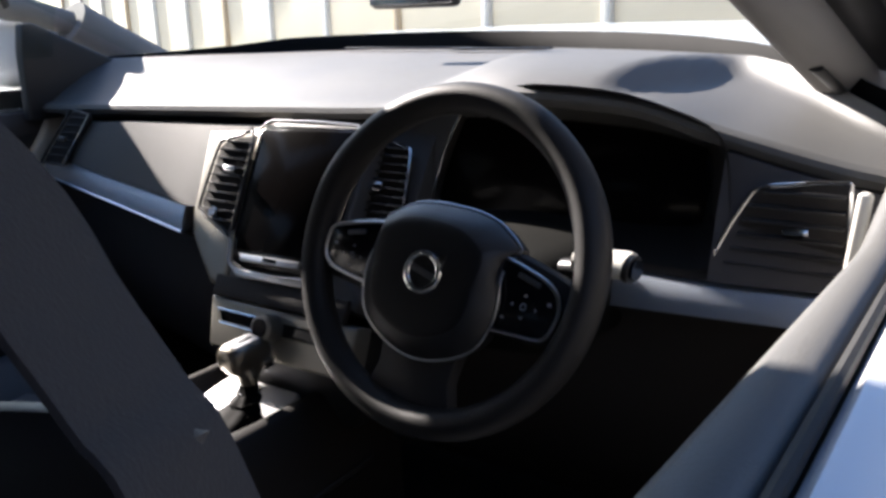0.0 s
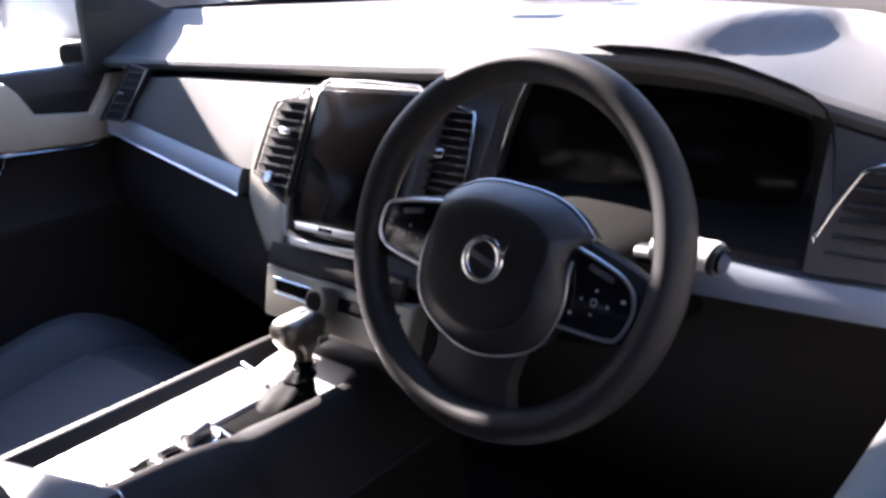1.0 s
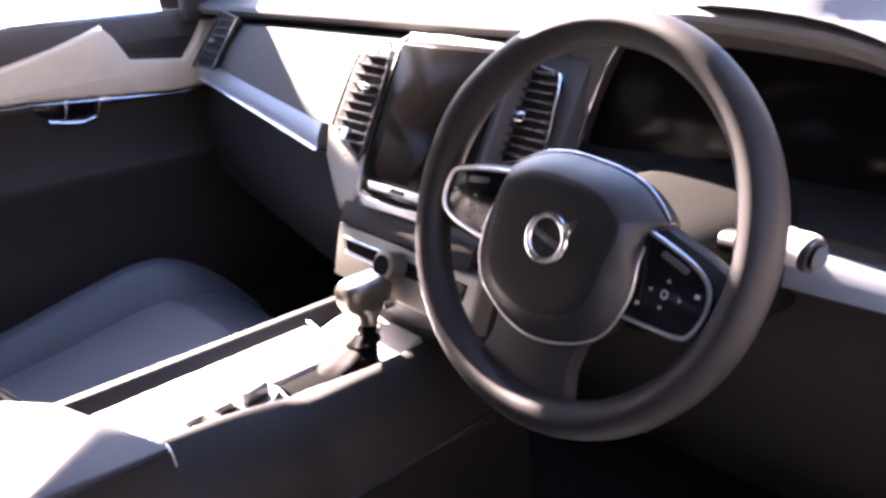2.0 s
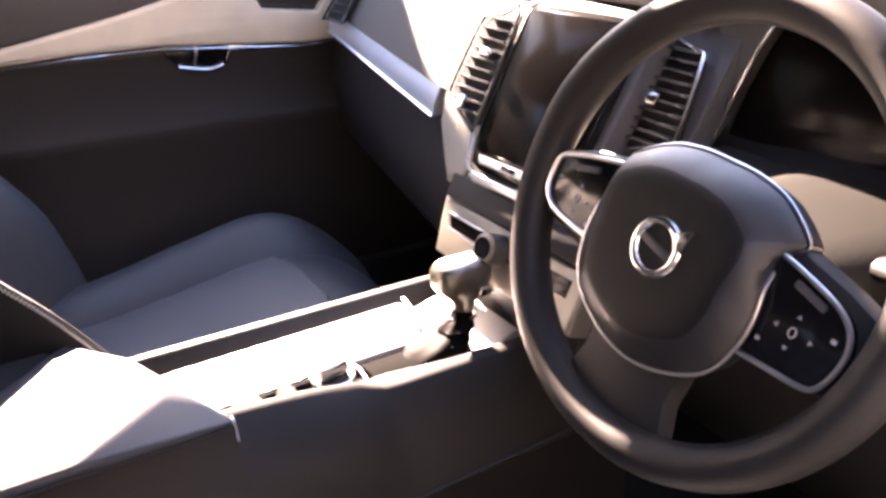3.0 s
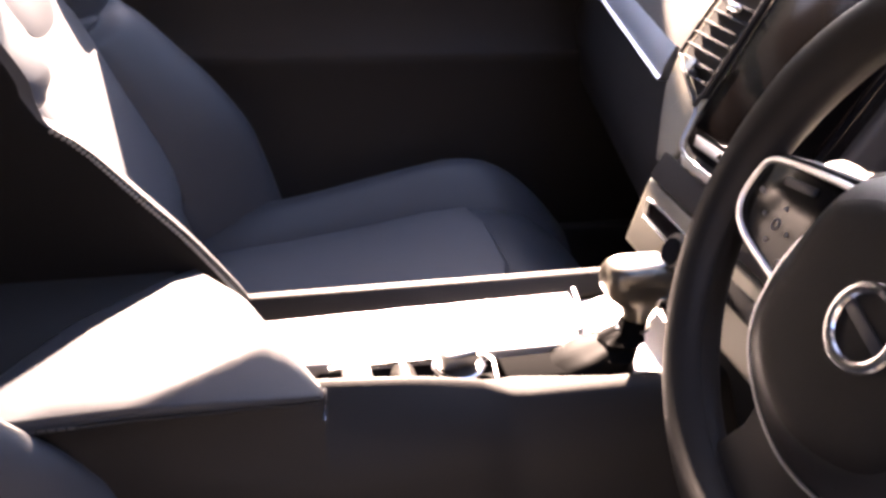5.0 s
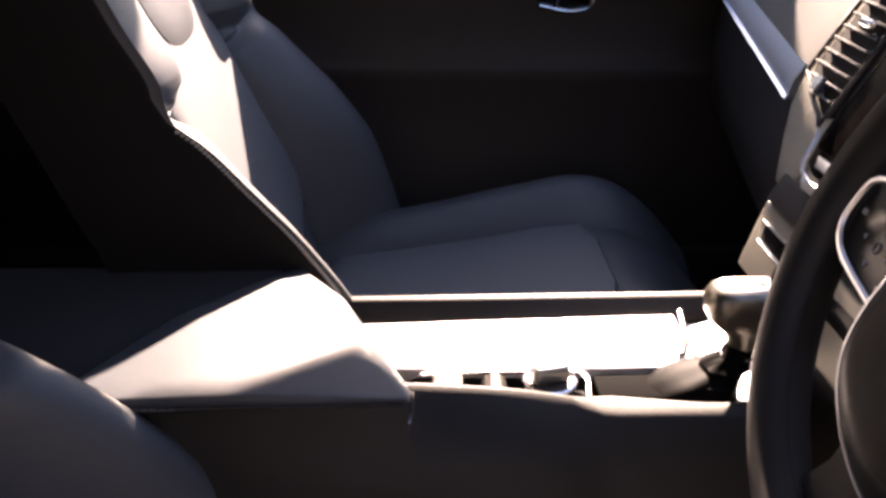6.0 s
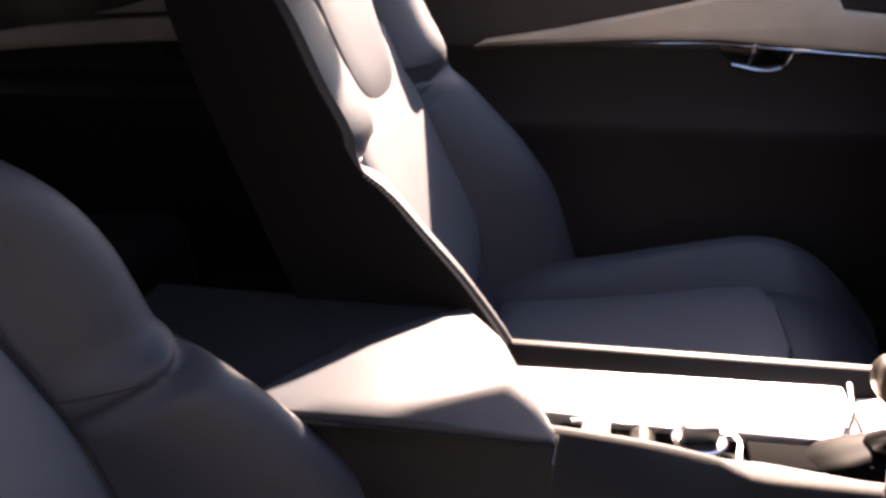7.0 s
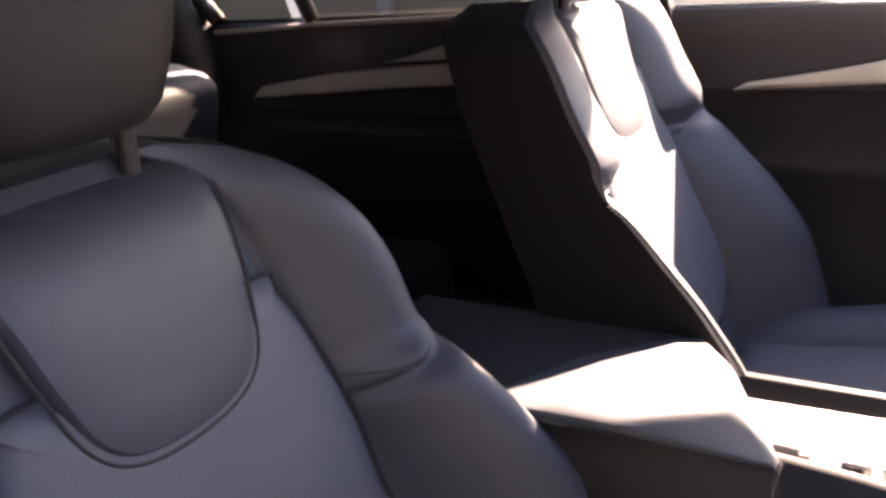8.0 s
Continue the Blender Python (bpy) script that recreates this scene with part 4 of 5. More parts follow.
part("front_edge", tube(smooth_line([(0.03, 0.073, 0.85), (0.028, 0.068, 0.836), (0.025, 0.06, 0.822), (0.022, 0.056, 0.806)], 4), 0.0022, 6), CHROME, gear, "chrome front edge")
part("collar", tube([(0.02 + 0.0125 * math.cos(a), 0.044 + 0.0145 * math.sin(a), 0.7965) for a in np.linspace(0, 2 * math.pi, 28, endpoint=False)], 0.0025, 6, True), CHROME, gear)
part("release", rbox((0.006, 0.018, 0.012), (0.04, 0.062, 0.832), 0.002), CHROME, gear)

# ---------- armrest ----------
arm = thing("armrest", "charcoal leather armrest with a sloping front corner in sun", "armrest")
top = [(-0.1, -0.35, 0.82), (-0.055, -0.322, 0.82), (-0.025, -0.303, 0.829), (0.043, -0.286, 0.8295), (0.1185, -0.381, 0.8305), (0.1255, -0.5, 0.8325), (0.098, -0.496, 0.834), (0.013, -0.443, 0.836), (-0.058, -0.374, 0.832)]
low = [(0.083, -0.2445, 0.807), (0.098, -0.246, 0.8105), (0.1195, -0.381, 0.8275), (0.127, -0.503, 0.829), (0.094, -0.503, 0.81), (0.009, -0.449, 0.808), (-0.066, -0.38, 0.8), (-0.06, -0.314, 0.79), (-0.106, -0.345, 0.79), (0.098, -0.246, 0.805), (0.08, -0.2445, 0.8), (0.1195, -0.381, 0.8225), (0.127, -0.503, 0.823), (-0.106, -0.352, 0.785), (-0.05, -0.31, 0.785)]
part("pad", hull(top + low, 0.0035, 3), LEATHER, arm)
# Black block added behind the pad's diagonal edge to keep that area dark.
part("rear_dark_block", hull([(x, y, z) for x, y in ((-0.104, -0.36), (-0.075, -0.384), (0.09, -0.511), (0.126, -0.511), (0.126, -0.7), (-0.104, -0.7)) for z in (0.79, 0.82)], 0.004), CARPET, arm, "black block added to keep the area behind the pad dark")
rows = []
for y in (-0.7, -0.6, -0.5, -0.44, -0.381, -0.34, -0.3, -0.265, -0.2455):
    xt, zt = table(y, [(-0.7, 0.1265, 0.8225), (-0.5, 0.1265, 0.8225), (-0.381, 0.119, 0.8225), (-0.2455, 0.0965, 0.8035)])
    xl = table(y, [(-0.7, -0.106), (-0.345, -0.104), (-0.312, -0.048), (-0.285, 0.03), (-0.2455, 0.078)])[0]
    rows.append([(xl, y, 0.75), (xl, y, 0.788), (xt - 0.016, y, zt - 0.006), (xt - 0.003, y, zt), (lerp(xt, 0.109, 0.35), y, zt - 0.008), (max(xt + 0.004, 0.11), y, zt - 0.024), (max(xt + 0.008, 0.1262), y, zt - 0.048), (0.1393, y, zt - 0.075), (0.1473, y, 0.69), (0.12, y, 0.66), (xl, y, 0.66)])
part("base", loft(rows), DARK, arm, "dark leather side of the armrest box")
bm = bmesh.new()
for k in range(12):
    y = -0.42 - 0.0065 * k
    got = bmesh.ops.create_cube(bm, size=1)
    bmesh.ops.scale(bm, vec=(0.0016, 0.0045, 0.0016), verts=got["verts"])
    bmesh.ops.translate(bm, vec=(0.1275, y, 0.826), verts=got["verts"])
part("stitching", bm, DARKSTITCH, arm)
part("seam", tube([(0.0985, -0.25, 0.8045), (0.1203, -0.381, 0.822), (0.1275, -0.503, 0.8225)], 0.0014, 6), SEAL, arm)


# ---------- front seats ----------
def seat(name, cx, dy, dz, inner, label, wide, piped):
    """A front seat facing +y. inner: the side of the seat that meets the console, +1 or -1 in x."""
    st = thing(name, label, "car seat", "front seats", m=Matrix.Translation((cx, dy, dz)))
    # across: 0 middle to 1 edge; up the backrest: height, half width, depth of the middle, how far the side wings stand out
    if piped:
        RISE = [(0.56, 0.25, -0.355, 0.10), (0.66, 0.26, -0.385, 0.125), (0.76, 0.265, -0.418, 0.126), (0.84, 0.263, -0.45, 0.108), (0.9, 0.257, -0.477, 0.082), (0.94, 0.252, -0.494, 0.062), (0.962, 0.251, -0.503, 0.046), (0.975, 0.249, -0.509, 0.05),
                (1.0, 0.248, -0.518, 0.057), (1.043, 0.247, -0.534, 0.05), (1.097, 0.243, -0.552, 0.043), (1.125, 0.24, -0.56, 0.035), (1.142, 0.232, -0.566, 0.026), (1.152, 0.213, -0.572, 0.016), (1.159, 0.17, -0.579, 0.004), (1.163, 0.11, -0.587, 0.0)]
    else:
        RISE = [(0.56, 0.25, -0.355, 0.10), (0.66, 0.26, -0.385, 0.125), (0.76, 0.265, -0.415, 0.125), (0.84, 0.263, -0.442, 0.105), (0.9, 0.257, -0.463, 0.072), (0.95, 0.251, -0.482, 0.055), (0.972, 0.252, -0.49, 0.055), (0.985, 0.249, -0.494, 0.057),
                (1.03, 0.246, -0.508, 0.056), (1.075, 0.235, -0.522, 0.05), (1.11, 0.215, -0.535, 0.037), (1.138, 0.188, -0.55, 0.017), (1.158, 0.15, -0.568, 0.0), (1.169, 0.1, -0.578, 0.0)]
    FULL = [(0.5, 0.045), (0.826, 0.045), (0.92, 0.05), (0.957, 0.028), (0.985, 0.0), (1.2, 0.0)]
    RISE = [(z, w + wide * (1 + 0.8 * max(0.0, min(1.0, (0.98 - z) / 0.1))), y, k + (table(z, FULL)[0] if wide else 0.0)) for z, w, y, k in RISE]
    zs = sorted({float(z) for z in np.linspace(0.56, RISE[-1][0], 40)} | {round(0.9 + 0.0025 * k, 4) for k in range(40)})
    edge = 0.968 if piped else 0.86
    # stations across, close together where the edge turns back
    half = [edge * k / 54 for k in range(55)] + [edge + (1 - edge) * k for k in (0.08, 0.16, 0.25, 0.35, 0.5, 0.65, 0.8, 0.92, 1.0)]
    across = [-b for b in half[:0:-1]] + half
    hem = edge + (1 - edge) * (0.2 if piped else 0.25)

    def front(b, z):
        """How far forward the backrest stands at a part b of its half width and the height z."""
        w, ym, wing = table(z, RISE)
        low = max(0.0, min(1.0, (0.985 - z) / 0.03)) if piped else 1.0
        if b < edge:
            slope = math.sin(max(0.0, b - 0.55) / (edge - 0.55) * math.pi / 2) ** 1.4
            pillow = math.sin(max(0.0, min(1.0, (b - 0.43) / 0.38)) * math.pi / 2) ** 0.85 - 0.1 * max(0.0, (b - 0.81) / 0.16) ** 2
            k = lerp(pillow, slope, low)
        else:
            k = math.sqrt(max(0.0, 1 - ((b - edge) / (1 - edge)) ** 2)) * lerp(0.9, 1.0, low)
        valley = 0.52 + 0.06 * max(0.0, min(1.0, (1.0 - z) / 0.12)) - 0.1 * (1 - low)
        dip = 0.012 * math.exp(-((b - valley) / 0.04) ** 2)
        notch = 0.013 * math.exp(-((z - 0.974 + 0.05 * (0.97 - b) / 0.41) / 0.007) ** 2) * (b > 0.55) * max(0.0, min(1.0, (0.97 - b) / 0.1))
        roll = 0.09 * (1 - k) if b > edge else 0.006 * (1 - k) * (z > 0.95)
        return ym + wing * k - dip - notch - roll

    rings = []
    for z in zs:
        w, ym, wing = table(z, RISE)
        ring = [(w * a, front(abs(a), z), z) for a in across]
        back = ym - (0.115 + 0.02 * math.sin((z - 0.56) / 0.61 * math.pi)) * (table(z, [(0.5, 1.0), (1.02, 1.0), (1.07, 0.9), (1.11, 0.66), (1.163, 0.45)])[0] if piped else 1.0)
        for a in np.linspace(1, -1, 13):
            ring.append((w * float(a) * 0.97, back + 0.045 * float(a) ** 4, z - 0.004))
        rings.append(ring)
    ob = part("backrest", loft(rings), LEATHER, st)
    # the flanks behind the edge seam and the back are black, deepened for shade
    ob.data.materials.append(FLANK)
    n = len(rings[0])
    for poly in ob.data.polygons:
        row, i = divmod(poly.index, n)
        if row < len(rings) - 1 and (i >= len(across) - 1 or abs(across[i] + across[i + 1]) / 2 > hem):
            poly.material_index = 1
    y_of = lambda z: table(z, RISE)[1]  # noqa: E731

    def cushioned(name, outline, proud, material, puff, label=""):
        """A panel lying on the middle of the backrest: x, z outline, domed towards its edge."""
        line = [(p.x, p.y) for p in smooth_line([(*p, 0) for p in outline], 4, True)]
        mx, mz = sum(p[0] for p in line) / len(line), sum(p[1] for p in line) / len(line)
        rr = []
        for k, h in ((1.0, -0.01), (1.0, 0.0), (0.985, 0.4), (0.96, 0.7), (0.9, 0.92), (0.75, 1.0), (0.5, 1.04), (0.2, 1.05)):
            rr.append([(mx + (x - mx) * k, y_of(mz + (z - mz) * k) - 0.012 + (proud + 0.012) * min(1.0, h) + puff * max(0.0, h - 0.5), mz + (z - mz) * k) for x, z in line])
        ob = part(name, loft(rr), material, st, label)
        cut = [(x, y_of(z) + (0.0024 if proud < 0.01 else 0.011), z) for x, z in line if z < 1.145]
        turn = next((i for i in range(len(cut)) if abs(cut[i][0] - cut[i - 1][0]) > 0.06), 0)
        part("seam", tube(cut[turn:] + cut[:turn], 0.0016, 6), SEAL, ob)
        return ob

    cushioned("insert", [(-0.15, 0.7), (0.15, 0.7), (0.157, 0.85), (0.16, 0.92), (0.155, 0.962), (0.143, 1.012), (0.128, 1.046), (0.11, 1.057), (-0.11, 1.057), (-0.128, 1.046), (-0.143, 1.012), (-0.155, 0.962), (-0.16, 0.92), (-0.157, 0.85)],
              0.008, LEATHER_SOFT, 0.006, "charcoal perforated leather panel")
    top, sag = RISE[-1][0] - 0.018, 0.014 if piped else 0.0
    cushioned("neck_pad", [(-0.106, top), (-0.05, top + 0.006), (0.05, top + 0.006), (0.106, top), (0.1, 1.09), (0.092, 1.05 - sag), (0.083, 1.02 - sag), (0.066, 0.999 - sag), (0.038, 0.988 - sag), (0.0, 0.985 - sag), (-0.038, 0.988 - sag), (-0.066, 0.999 - sag), (-0.083, 1.02 - sag), (-0.092, 1.05 - sag), (-0.1, 1.09)], 0.007 if piped else 0.013, LEATHER, 0.016 if piped else 0.01)
    # the lower wing edges: a dark seam, and beyond it a row of pale stitches
    for s in (1, -1) if piped else ():
        along = lambda b, lift: [Vector((s * (table(float(z), RISE)[0] * b + lift / 2), front(b, float(z)) + lift, float(z))) for z in np.linspace(0.66, 0.958, 24)]  # noqa: E731
        seam = part("seam", tube(along(edge + 0.001, 0.0003), 0.001, 6), SEAL, st)
        row = along(edge + 0.008, 0.0008)
        bm = bmesh.new()
        for p, q in zip(row, row[1:]):
            for t in np.linspace(0, 1, 4, endpoint=False):
                got = bmesh.ops.create_cube(bm, size=1)
                bmesh.ops.scale(bm, vec=(0.0022, 0.0036, 0.0024), verts=got["verts"])
                bmesh.ops.translate(bm, vec=p.lerp(q, float(t)), verts=got["verts"])
        part("stitching", bm, STITCH, seam, "row of pale stitches")
    # cushion
    rings = []
    rise = lambda f: table(f, [(0.0, 0.622), (0.3, 0.638), (0.55, 0.664), (0.72, 0.68), (1.0, 0.688)])[0]  # noqa: E731
    for y in np.linspace(-0.42, 0.18, 30):
        y = float(y)
        f = (y + 0.42) / 0.6
        drop = 0.0 if f < 0.74 else 0.09 * ((f - 0.74) / 0.26) ** 2.2
        w = lerp(0.25, 0.262, min(1, f * 2)) - (0.06 * ((f - 0.75) / 0.25) ** 2 if f > 0.75 else 0)
        wing = lerp(0.022, 0.05, f) * (1 if f < 0.7 else 1 - 0.6 * (f - 0.7) / 0.3)
        ring = []
        for a in np.linspace(-1, 1, 33):
            b = abs(float(a))
            k = 0.0 if b < 0.5 else (math.sin(min(1.0, (b - 0.5) / 0.34) * math.pi / 2) ** 1.4 if b < 0.84 else math.sqrt(max(0.0, 1 - ((b - 0.84) / 0.16) ** 2)))
            z = rise(f) - drop + wing * k - (0.07 * (1 - k) if b > 0.84 else 0) - 0.01 * math.exp(-((b - 0.5) / 0.035) ** 2)
            ring.append((w * float(a), y, z))
        ring += [(w * 0.96, y, 0.5 + 0.03 * (f > 0.9)), (-w * 0.96, y, 0.5 + 0.03 * (f > 0.9))]
        rings.append(ring)
    part("cushion", loft(rings), LEATHER, st)
    rr = []
    for k, h in ((1.0, -0.006), (0.99, 0.002), (0.96, 0.008), (0.85, 0.011), (0.5, 0.013)):
        rr.append([(x * k, -0.15 + (y + 0.15) * k, rise((-0.15 + (y + 0.15) * k + 0.42) / 0.6) + 0.002 + h) for x, y in [(-0.115, -0.36), (0, -0.365), (0.115, -0.36), (0.12, -0.26), (0.12, -0.15), (0.122, -0.05), (0.115, 0.01), (0.06, 0.025), (-0.06, 0.025), (-0.115, 0.01), (-0.122, -0.05), (-0.12, -0.15), (-0.12, -0.26)]])
    part("cushion_insert", loft(rr), LEATHER_SOFT, st)
    # base, side cover and rails down to the floor
    part("base", rbox((0.44, 0.46, 0.16), (0, -0.17, 0.435 - dz / 2), 0.02), BLACK, st)
    part("side_cover", rbox((0.03, 0.5, 0.11), (-inner * 0.262, -0.16, 0.54), 0.012, (0, 0, 0), 3), BLACK, st)
    part("buckle", rbox((0.018, 0.03, 0.09), (inner * 0.272 if cx > 0 else inner * 0.268, -0.34, 0.69), 0.005, (-20, 0, 0)), BLACK, st)
    # head restraint
    rr = []
    for z, w, d, yc in ((1.191, 0.05, 0.026, -0.575), (1.197, 0.07, 0.042, -0.574), (1.212, 0.083, 0.051, -0.572), (1.232, 0.093, 0.054, -0.572), (1.253, 0.102, 0.056, -0.572), (1.28, 0.113, 0.055, -0.574), (1.315, 0.112, 0.05, -0.576), (1.345, 0.095, 0.036, -0.58), (1.355, 0.07, 0.02, -0.585)):
        rr.append([(w * math.copysign(abs(math.cos(a)) ** 0.55, math.cos(a)), yc + d * math.copysign(abs(math.sin(a)) ** 0.75, math.sin(a)), z) for a in np.linspace(0, 2 * math.pi, 32, endpoint=False)])
    hr = part("headrest", loft(rr), HEADREST, st, "dark leather head restraint")
    for s in (1, -1):
        part("headrest_post", tube([(s * 0.06, -0.575, 1.12), (s * 0.06, -0.568, 1.22)], 0.008, 10), BLACK, hr)
    return st


seat("front_seat", -0.355, 0.0, 0.0, 1, "charcoal leather passenger seat half in sunlight", 0.0, True)
latch = thing("belt_latch", "grey belt latch lying beside the passenger seat", "belt latch")
part("tongue", rbox((0.012, 0.016, 0.035), (-0.585, -0.283, 0.653), 0.004, (25, 10, 0)), METAL, latch)
part("strap", rbox((0.02, 0.04, 0.3), (-0.6, -0.3, 0.5), 0.006, (8, 0, 0)), SEAL, latch)
seat("front_seat", 0.376, -0.115, -0.062, -1, "charcoal leather driver seat in shade", 0.014, False)
part("seat_button", rbox((0.014, 0.012, 0.018), (0.118, -0.64, 1.0), 0.003), CHROME, bpy.data.objects["front_seat.001"]).matrix_parent_inverse = bpy.data.objects["front_seat.001"].matrix_basis.inverted()

# ---------- rear bench ----------
rear = thing("rear_bench", "dark rear seat bench in deep shade", "car seat")
part("bench_cushion", rbox((1.36, 0.52, 0.2), (0, -1.22, 0.56), 0.05, (4, 0, 0), 3), BLACK, rear)
part("bench_back", rbox((1.1, 0.16, 0.5), (0, -1.53, 0.8), 0.05, (-16, 0, 0), 3), LEATHER, rear)
for x in (-0.42, 0.0, 0.42):
    part("bench_headrest", rbox((0.25, 0.09, 0.1), (x, -1.6, 1.05), 0.035, (-14, 0, 0), 3), LEATHER, rear)
part("bench_base", rbox((1.3, 0.5, 0.14), (0, -1.24, 0.42), 0.02), BLACK, rear)

# ---------- seat belts ----------
BELT = mat("dark belt webbing", (0.027, 0.0262, 0.0285), 0.8, grain=800, bump=0.6)
for s in (1, -1):
    belt = thing("seat_belt", "dark webbing seat belt hanging from the door post", "seat belt", "seat belts")
    if s > 0:
        pts = [(0.645, -0.7, 1.41), (0.634, -0.6, 1.29), (0.641, -0.545, 1.227), (0.6526, -0.5355, 1.199), (0.6636, -0.531, 1.18), (0.6745, -0.5282, 1.1646), (0.69, -0.52, 1.1), (0.7, -0.5, 0.95), (0.7, -0.47, 0.7), (0.7, -0.46, 0.45)]
    else:
        pts = [(-0.65, -0.7, 1.4), (-0.69, -0.66, 1.2), (-0.705, -0.62, 0.9), (-0.69, -0.56, 0.45)]
    strands = [(pts, 0.023)]
    for way, half in strands:
        line = smooth_line(way, 6)
        rows = []
        for i, p in enumerate(line):
            d = (line[min(i + 1, len(line) - 1)] - line[max(i - 1, 0)]).normalized()
            w = Vector((-0.48, 0.86, -0.2)) if s > 0 else Vector((0, 1, 0.1))
            w = (w - d * w.dot(d)).normalized() * half
            n = d.cross(w).normalized() * 0.0008
            rows.append([p + w + n, p - w + n, p - w - n, p + w - n])
        part("webbing", loft(rows), BELT, belt)
    if s > 0:
        part("tongue", plate([(-0.026, -0.011), (0.02, -0.013), (0.025, -0.008), (0.025, 0.006), (0.018, 0.011), (-0.022, 0.012), (-0.028, 0.006)], 0.009, 0.003, basis((0.6507, -0.5382, 1.1654), (0.82, 0.571, -0.03), (-0.2, 0.25, 0.95))), BLACK, belt, "black plastic belt tongue")
    part("belt_guide", rbox((0.03, 0.06, 0.05), pts[0], 0.01), BLACK, belt)

# ---------- doors ----------
WOOD = mat("pale open-pore trim", (0.52, 0.47, 0.37), 0.45, grain=250, bump=0.3, vary=0.25, stain=14)


def window(door, ys, zlow, ztop, s, material):
    bm = loft([[(s * lerp(0.79, 0.665, v), y, lerp(zlow, ztop, v)) for v in np.linspace(0, 1, 4)] for y in np.linspace(*ys, 8)], closed=False)
    ob = part("window_glass", bm, material, door)
    ob.visible_shadow = material is TINT


def pillar_bar(door, pts, r, material, name):
    part(name, tube(smooth_line(pts, 4), r, 10), material, door)


# passenger door
pd = thing("passenger_door", "dark passenger door with a pale trim panel", "car door")
rows = []
for y in np.linspace(-0.68, 0.46, 24):
    y = float(y)
    rows.append([(-0.835, y, 1.085), (-0.8, y, 1.1), (-0.785, y, 1.098), (-0.775, y, 1.08), (-0.782, y, 1.04), (-0.792, y, 0.96), (-0.792, y, 0.9), (-0.788, y, 0.87), (-0.78, y, 0.85), (-0.77, y, 0.8395), (-0.765, y, 0.8365), (-0.763, y, 0.832), (-0.766, y, 0.815), (-0.772, y, 0.78), (-0.775, y, 0.7), (-0.745, y, 0.6), (-0.75, y, 0.42), (-0.84, y, 0.4)])
panel = part("door_panel", loft(rows), LINER, pd, "black door lining under a dark grey upper roll")
panel.data.materials.append(ROLL)
for poly in panel.data.polygons:
    poly.material_index = int(poly.center.z > 0.97)
part("outer_skin", rbox((0.03, 1.15, 0.66), (-0.85, -0.11, 0.75), 0.01), PAINT, pd)
trim = [(-0.45, 0.962), (-0.43, 0.974), (-0.3, 0.995), (-0.11, 1.034), (0.0, 1.062), (0.085, 1.09), (0.105, 1.07), (0.13, 1.027), (0.235, 1.016), (0.262, 1.05), (0.286, 1.094), (0.345, 1.094), (0.3, 1.02), (0.275, 0.964), (0.2, 0.961), (0.1, 0.968), (-0.06, 0.979), (-0.2, 0.977), (-0.35, 0.968)]
PDM = basis((-0.785, 0, 0), (0, 1, 0), (0, 0, 1))
part("pale_trim", plate(trim, 0.02, 0.007, PDM @ Matrix.Translation((0, 0, 0.024)), 3), WOOD, pd, "pale trim panel with a soft sheen")
part("trim_edge", tube([PDM @ Vector((y, z - 0.003, 0.026)) for y, z in ((-0.45, 0.962), (-0.35, 0.967), (-0.2, 0.976), (-0.06, 0.978), (0.1, 0.967), (0.2, 0.96), (0.275, 0.963))], 0.0016, 6), CHROME, pd)
part("speaker_grille", plate([(0.11, 1.088), (0.134, 1.034), (0.232, 1.023), (0.278, 1.088)], 0.01, 0.002, PDM @ Matrix.Translation((0, 0, 0.006))), BLACK, pd)
hd = part("handle_cup", plate([(-0.05, 0.972), (0.062, 0.967), (0.056, 0.936), (0.03, 0.929), (-0.022, 0.937), (-0.044, 0.955)], 0.01, 0.002, PDM @ Matrix.Translation((0, 0, 0.0))), GLOSS, pd)
part("handle_rim", tube([PDM @ Vector((q.x, q.y, 0.004)) for q in smooth_line([(-0.056, 0.977, 0), (-0.01, 0.975, 0), (0.062, 0.969, 0), (0.06, 0.94, 0), (0.045, 0.931, 0), (0.02, 0.929, 0), (-0.026, 0.9375, 0)], 4)], 0.0028, 6), CHROME, hd, "bright door handle surround")
part("handle_lever", tube([PDM @ Vector(p) for p in ((0.008, 0.973, 0.006), (0.006, 0.957, 0.009), (0.002, 0.936, 0.005))], 0.003, 8), CHROME, hd)
part("lock_button", rbox((0.008, 0.05, 0.012), (-0.781, 0.09, 0.9615), 0.003, (-3, 0, 0)), CHROME, pd)
window(pd, (-0.66, 0.3), 1.095, 1.42, -1, PANE)
pillar_bar(pd, [(-0.875, 0.29, 1.3), (-0.815, 0.225, 1.385), (-0.79, 0.185, 1.425), (-0.74, 0.1, 1.44), (-0.68, -0.1, 1.42), (-0.68, -0.2, 1.405)], 0.012, BLACK, "window_frame")
pillar_bar(pd, [(-0.68, -0.2, 1.405), (-0.67, -0.3, 1.45), (-0.665, -0.42, 1.465), (-0.665, -0.68, 1.46)], 0.016, BLACK, "window_frame")
pillar_bar(pd, [(-0.785, -0.67, 1.09), (-0.73, -0.67, 1.3), (-0.665, -0.68, 1.46)], 0.02, BLACK, "window_frame")
part("belt_line", tube([(-0.797, -0.66, 1.1), (-0.8, 0.44, 1.102)], 0.005, 6), CHROME, pd)
part("quarter_trim", hull([(x, y, z) for x in (-0.775, -0.75) for y, z in ((0.24, 1.085), (0.25, 1.15), (0.242, 1.21), (0.25, 1.262), (0.27, 1.264), (0.365, 1.222), (0.46, 1.175), (0.6, 1.11), (0.62, 1.085))], 0.004), BLACK, pd)

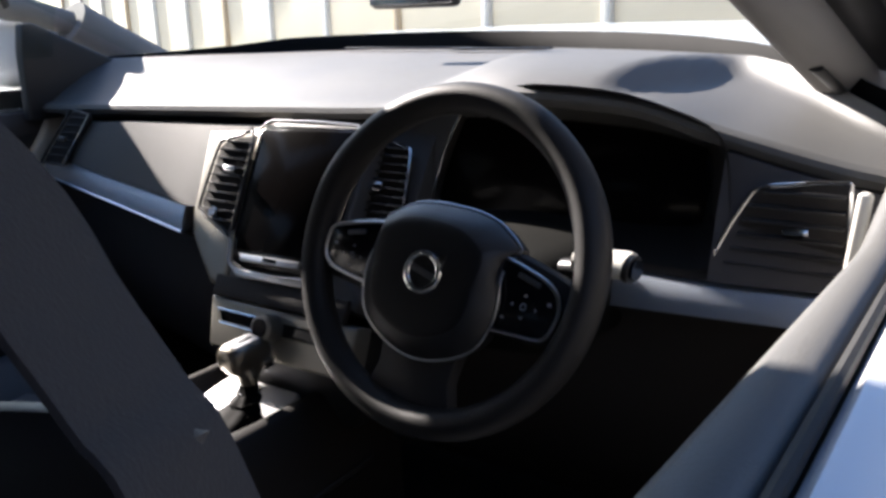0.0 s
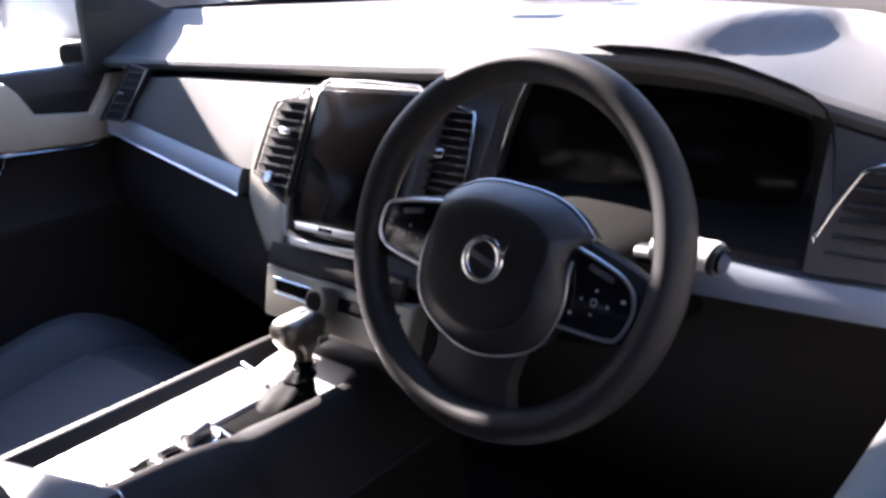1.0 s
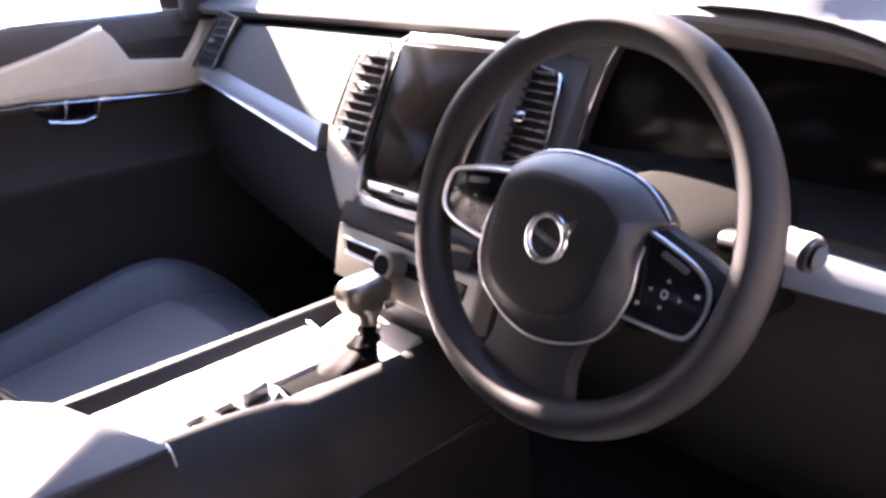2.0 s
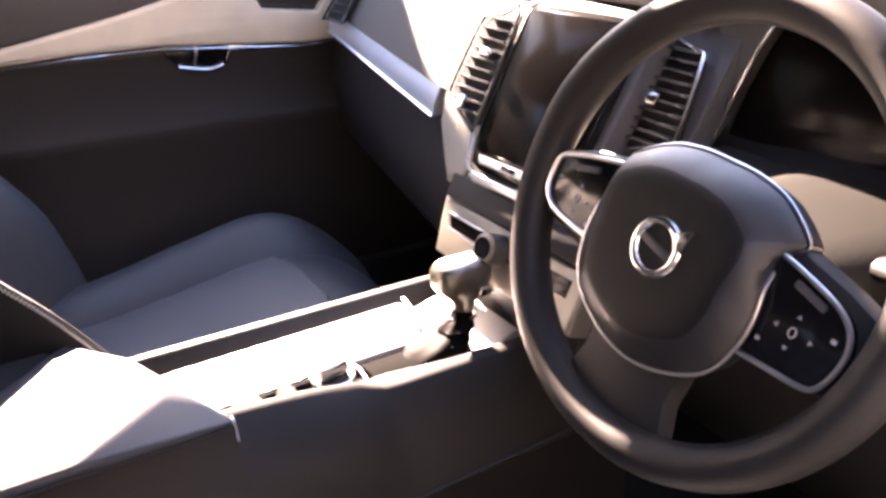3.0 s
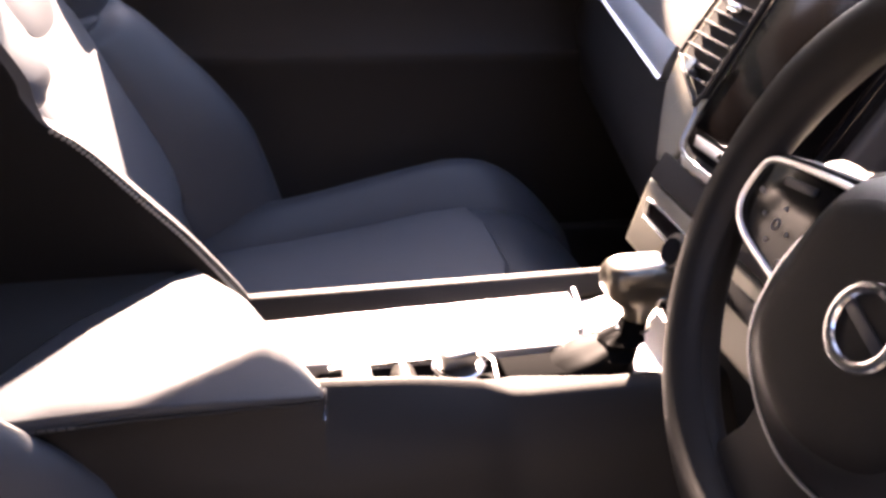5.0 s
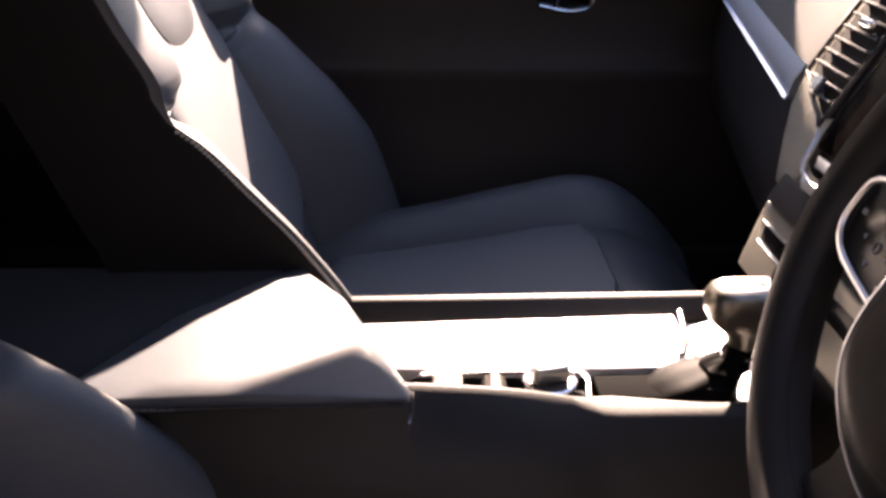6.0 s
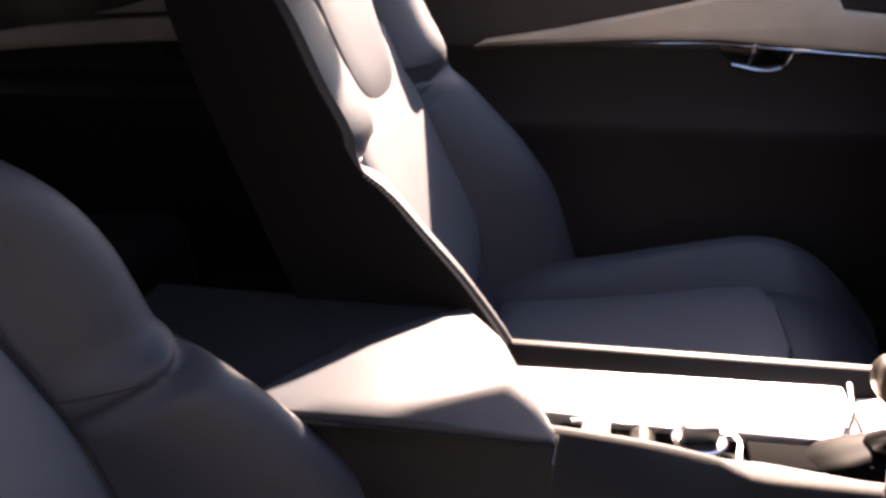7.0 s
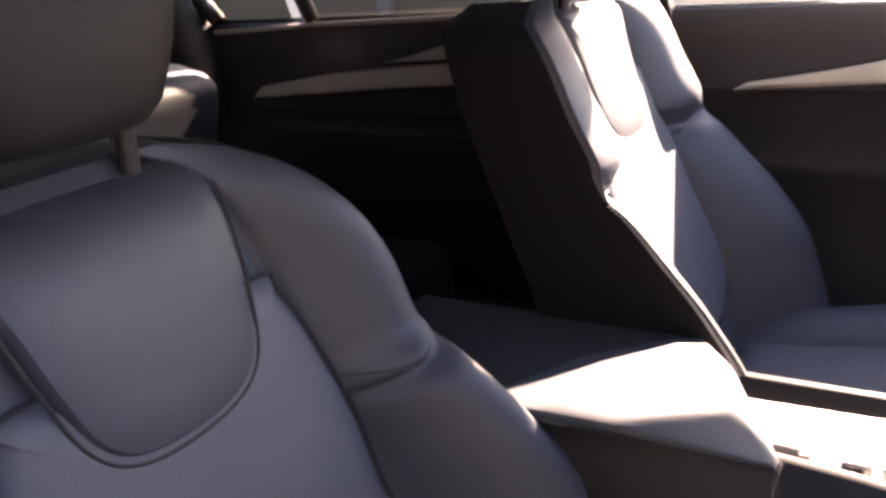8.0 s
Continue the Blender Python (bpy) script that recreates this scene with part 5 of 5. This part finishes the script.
# rear doors
for s in (-1, 1):
    rd = thing("rear_door", "dark rear door with a grey trim panel", "car door", "rear doors")
    rows = []
    for y in np.linspace(-1.68, -0.78, 14):
        y = float(y)
        rows.append([(s * 0.835, y, 1.085), (s * 0.8, y, 1.1), (s * 0.785, y, 1.09), (s * 0.78, y, 1.04), (s * 0.79, y, 0.96), (s * 0.79, y, 0.9), (s * 0.75, y, 0.86), (s * 0.75, y, 0.83), (s * 0.775, y, 0.7), (s * 0.75, y, 0.42), (s * 0.84, y, 0.4)])
    part("door_panel", loft(rows), BLACK, rd)
    part("outer_skin", rbox((0.03, 0.9, 0.66), (s * 0.85, -1.23, 0.75), 0.01), PAINT, rd)
    RM = basis((-0.785, 0, 0), (0, 1, 0), (0, 0, 1)) if s < 0 else basis((0.785, 0, 0), (0, -1, 0), (0, 0, 1))
    q = [(-1.53, 0.928), (-1.5, 0.955), (-1.3, 0.985), (-1.13, 1.0), (-0.9, 1.012), (-0.8, 1.01), (-0.8, 0.966), (-0.93, 0.966), (-1.15, 0.955), (-1.35, 0.94)]
    part("pale_trim", plate([(-s * y, z) for y, z in q], 0.02, 0.006, RM @ Matrix.Translation((0, 0, 0.022))), REARTRIM if s < 0 else BLACK, rd)
    part("upper_trim", plate([(-s * y, z) for y, z in ((-1.16, 1.009), (-1.1, 1.021), (-1.0, 1.047), (-0.9, 1.061), (-0.8, 1.064), (-0.8, 1.017), (-0.93, 1.018))], 0.016, 0.005, RM @ Matrix.Translation((0, 0, 0.02))), REARTRIM if s < 0 else BLACK, rd)
    part("window_ledge", tube([(s * 0.772, -1.62, 1.078), (s * 0.772, -1.335, 1.09), (s * 0.772, -0.8, 1.1)], 0.006, 8), REARTRIM, rd, "pale ledge under the glass")
    part("handle", tube([RM @ Vector((-s * y, z, 0.006)) for y, z in ((-1.03, 0.945), (-1.0, 0.922), (-0.97, 0.92), (-0.93, 0.94))], 0.0035, 6), CHROME, rd, "bright door handle")
    window(rd, (-1.36, -0.8), 1.095, 1.43, s, TINT)
    window(rd, (-1.62, -1.4), 1.095, 1.43, s, TINT)
    pillar_bar(rd, [(s * 0.79, -1.345, 1.09), (s * 0.72, -1.38, 1.3), (s * 0.67, -1.41, 1.43)], 0.018, BLACK, "window_bar")
    pillar_bar(rd, [(s * 0.785, -0.79, 1.09), (s * 0.73, -0.8, 1.3), (s * 0.67, -0.82, 1.43)], 0.025, BLACK, "window_frame")
    pillar_bar(rd, [(s * 0.79, -1.62, 1.1), (s * 0.78, -1.66, 1.16), (s * 0.71, -1.72, 1.34), (s * 0.67, -1.73, 1.43)], 0.02, BLACK, "window_frame")
    part("belt_line", tube([(s * 0.797, -1.63, 1.1), (s * 0.798, -0.8, 1.1)], 0.005, 6), CHROME, rd, "bright belt moulding")

# driver door, its window lowered
dd = thing("driver_door", "driver door with a rounded soft top edge, window lowered", "car door")
rows = []
for y in np.linspace(-0.66, 0.4, 40):
    y = float(y)
    x0 = min(0.716, 0.706 + 0.03 * (y + 0.2))
    u = table(y, [(-0.7, 0.0), (0.0, 0.0), (0.06, 0.012), (0.12, 0.034), (0.2, 0.055), (0.4, 0.06)])[0]
    rows.append([(0.74, y, 1.083 + u), (0.737, y, 1.088 + u), (0.731, y, 1.091 + u), (x0 + 0.008, y, 1.09 + u), (x0, y, 1.083 + u), (x0 - 0.006, y, 1.066 + u), (x0 - 0.008, y, 1.04 + u * 0.5), (0.705, y, 0.96), (0.735, y, 0.9), (0.7, y, 0.86), (0.7, y, 0.82), (0.74, y, 0.7), (0.73, y, 0.42), (0.74, y, 0.4)])
part("door_panel", loft(rows), TOPPAD, dd, "charcoal door lining")
part("weather_strip", tube([(0.7445, -0.66, 1.088), (0.7445, 0.42, 1.089)], 0.0042, 8), SEAL, dd)
part("outer_skin", loft([[(0.75, y, 1.086), (0.756, y, 1.092), (0.768, y, 1.09), (0.81, y, 1.06), (0.85, y, 0.98), (0.87, y, 0.85), (0.86, y, 0.42), (0.83, y, 0.42), (0.75, y, 0.9)] for y in (-0.68, -0.3, 0.1, 0.46)]), PAINT, dd, "white painted outer skin")
pillar_bar(dd, [(0.775, 0.46, 1.09), (0.7, 0.25, 1.25), (0.65, 0.0, 1.385), (0.64, -0.2, 1.43)], 0.018, BLACK, "window_frame")
pillar_bar(dd, [(0.64, -0.2, 1.43), (0.66, -0.38, 1.42), (0.67, -0.68, 1.42)], 0.018, BLACK, "window_frame")
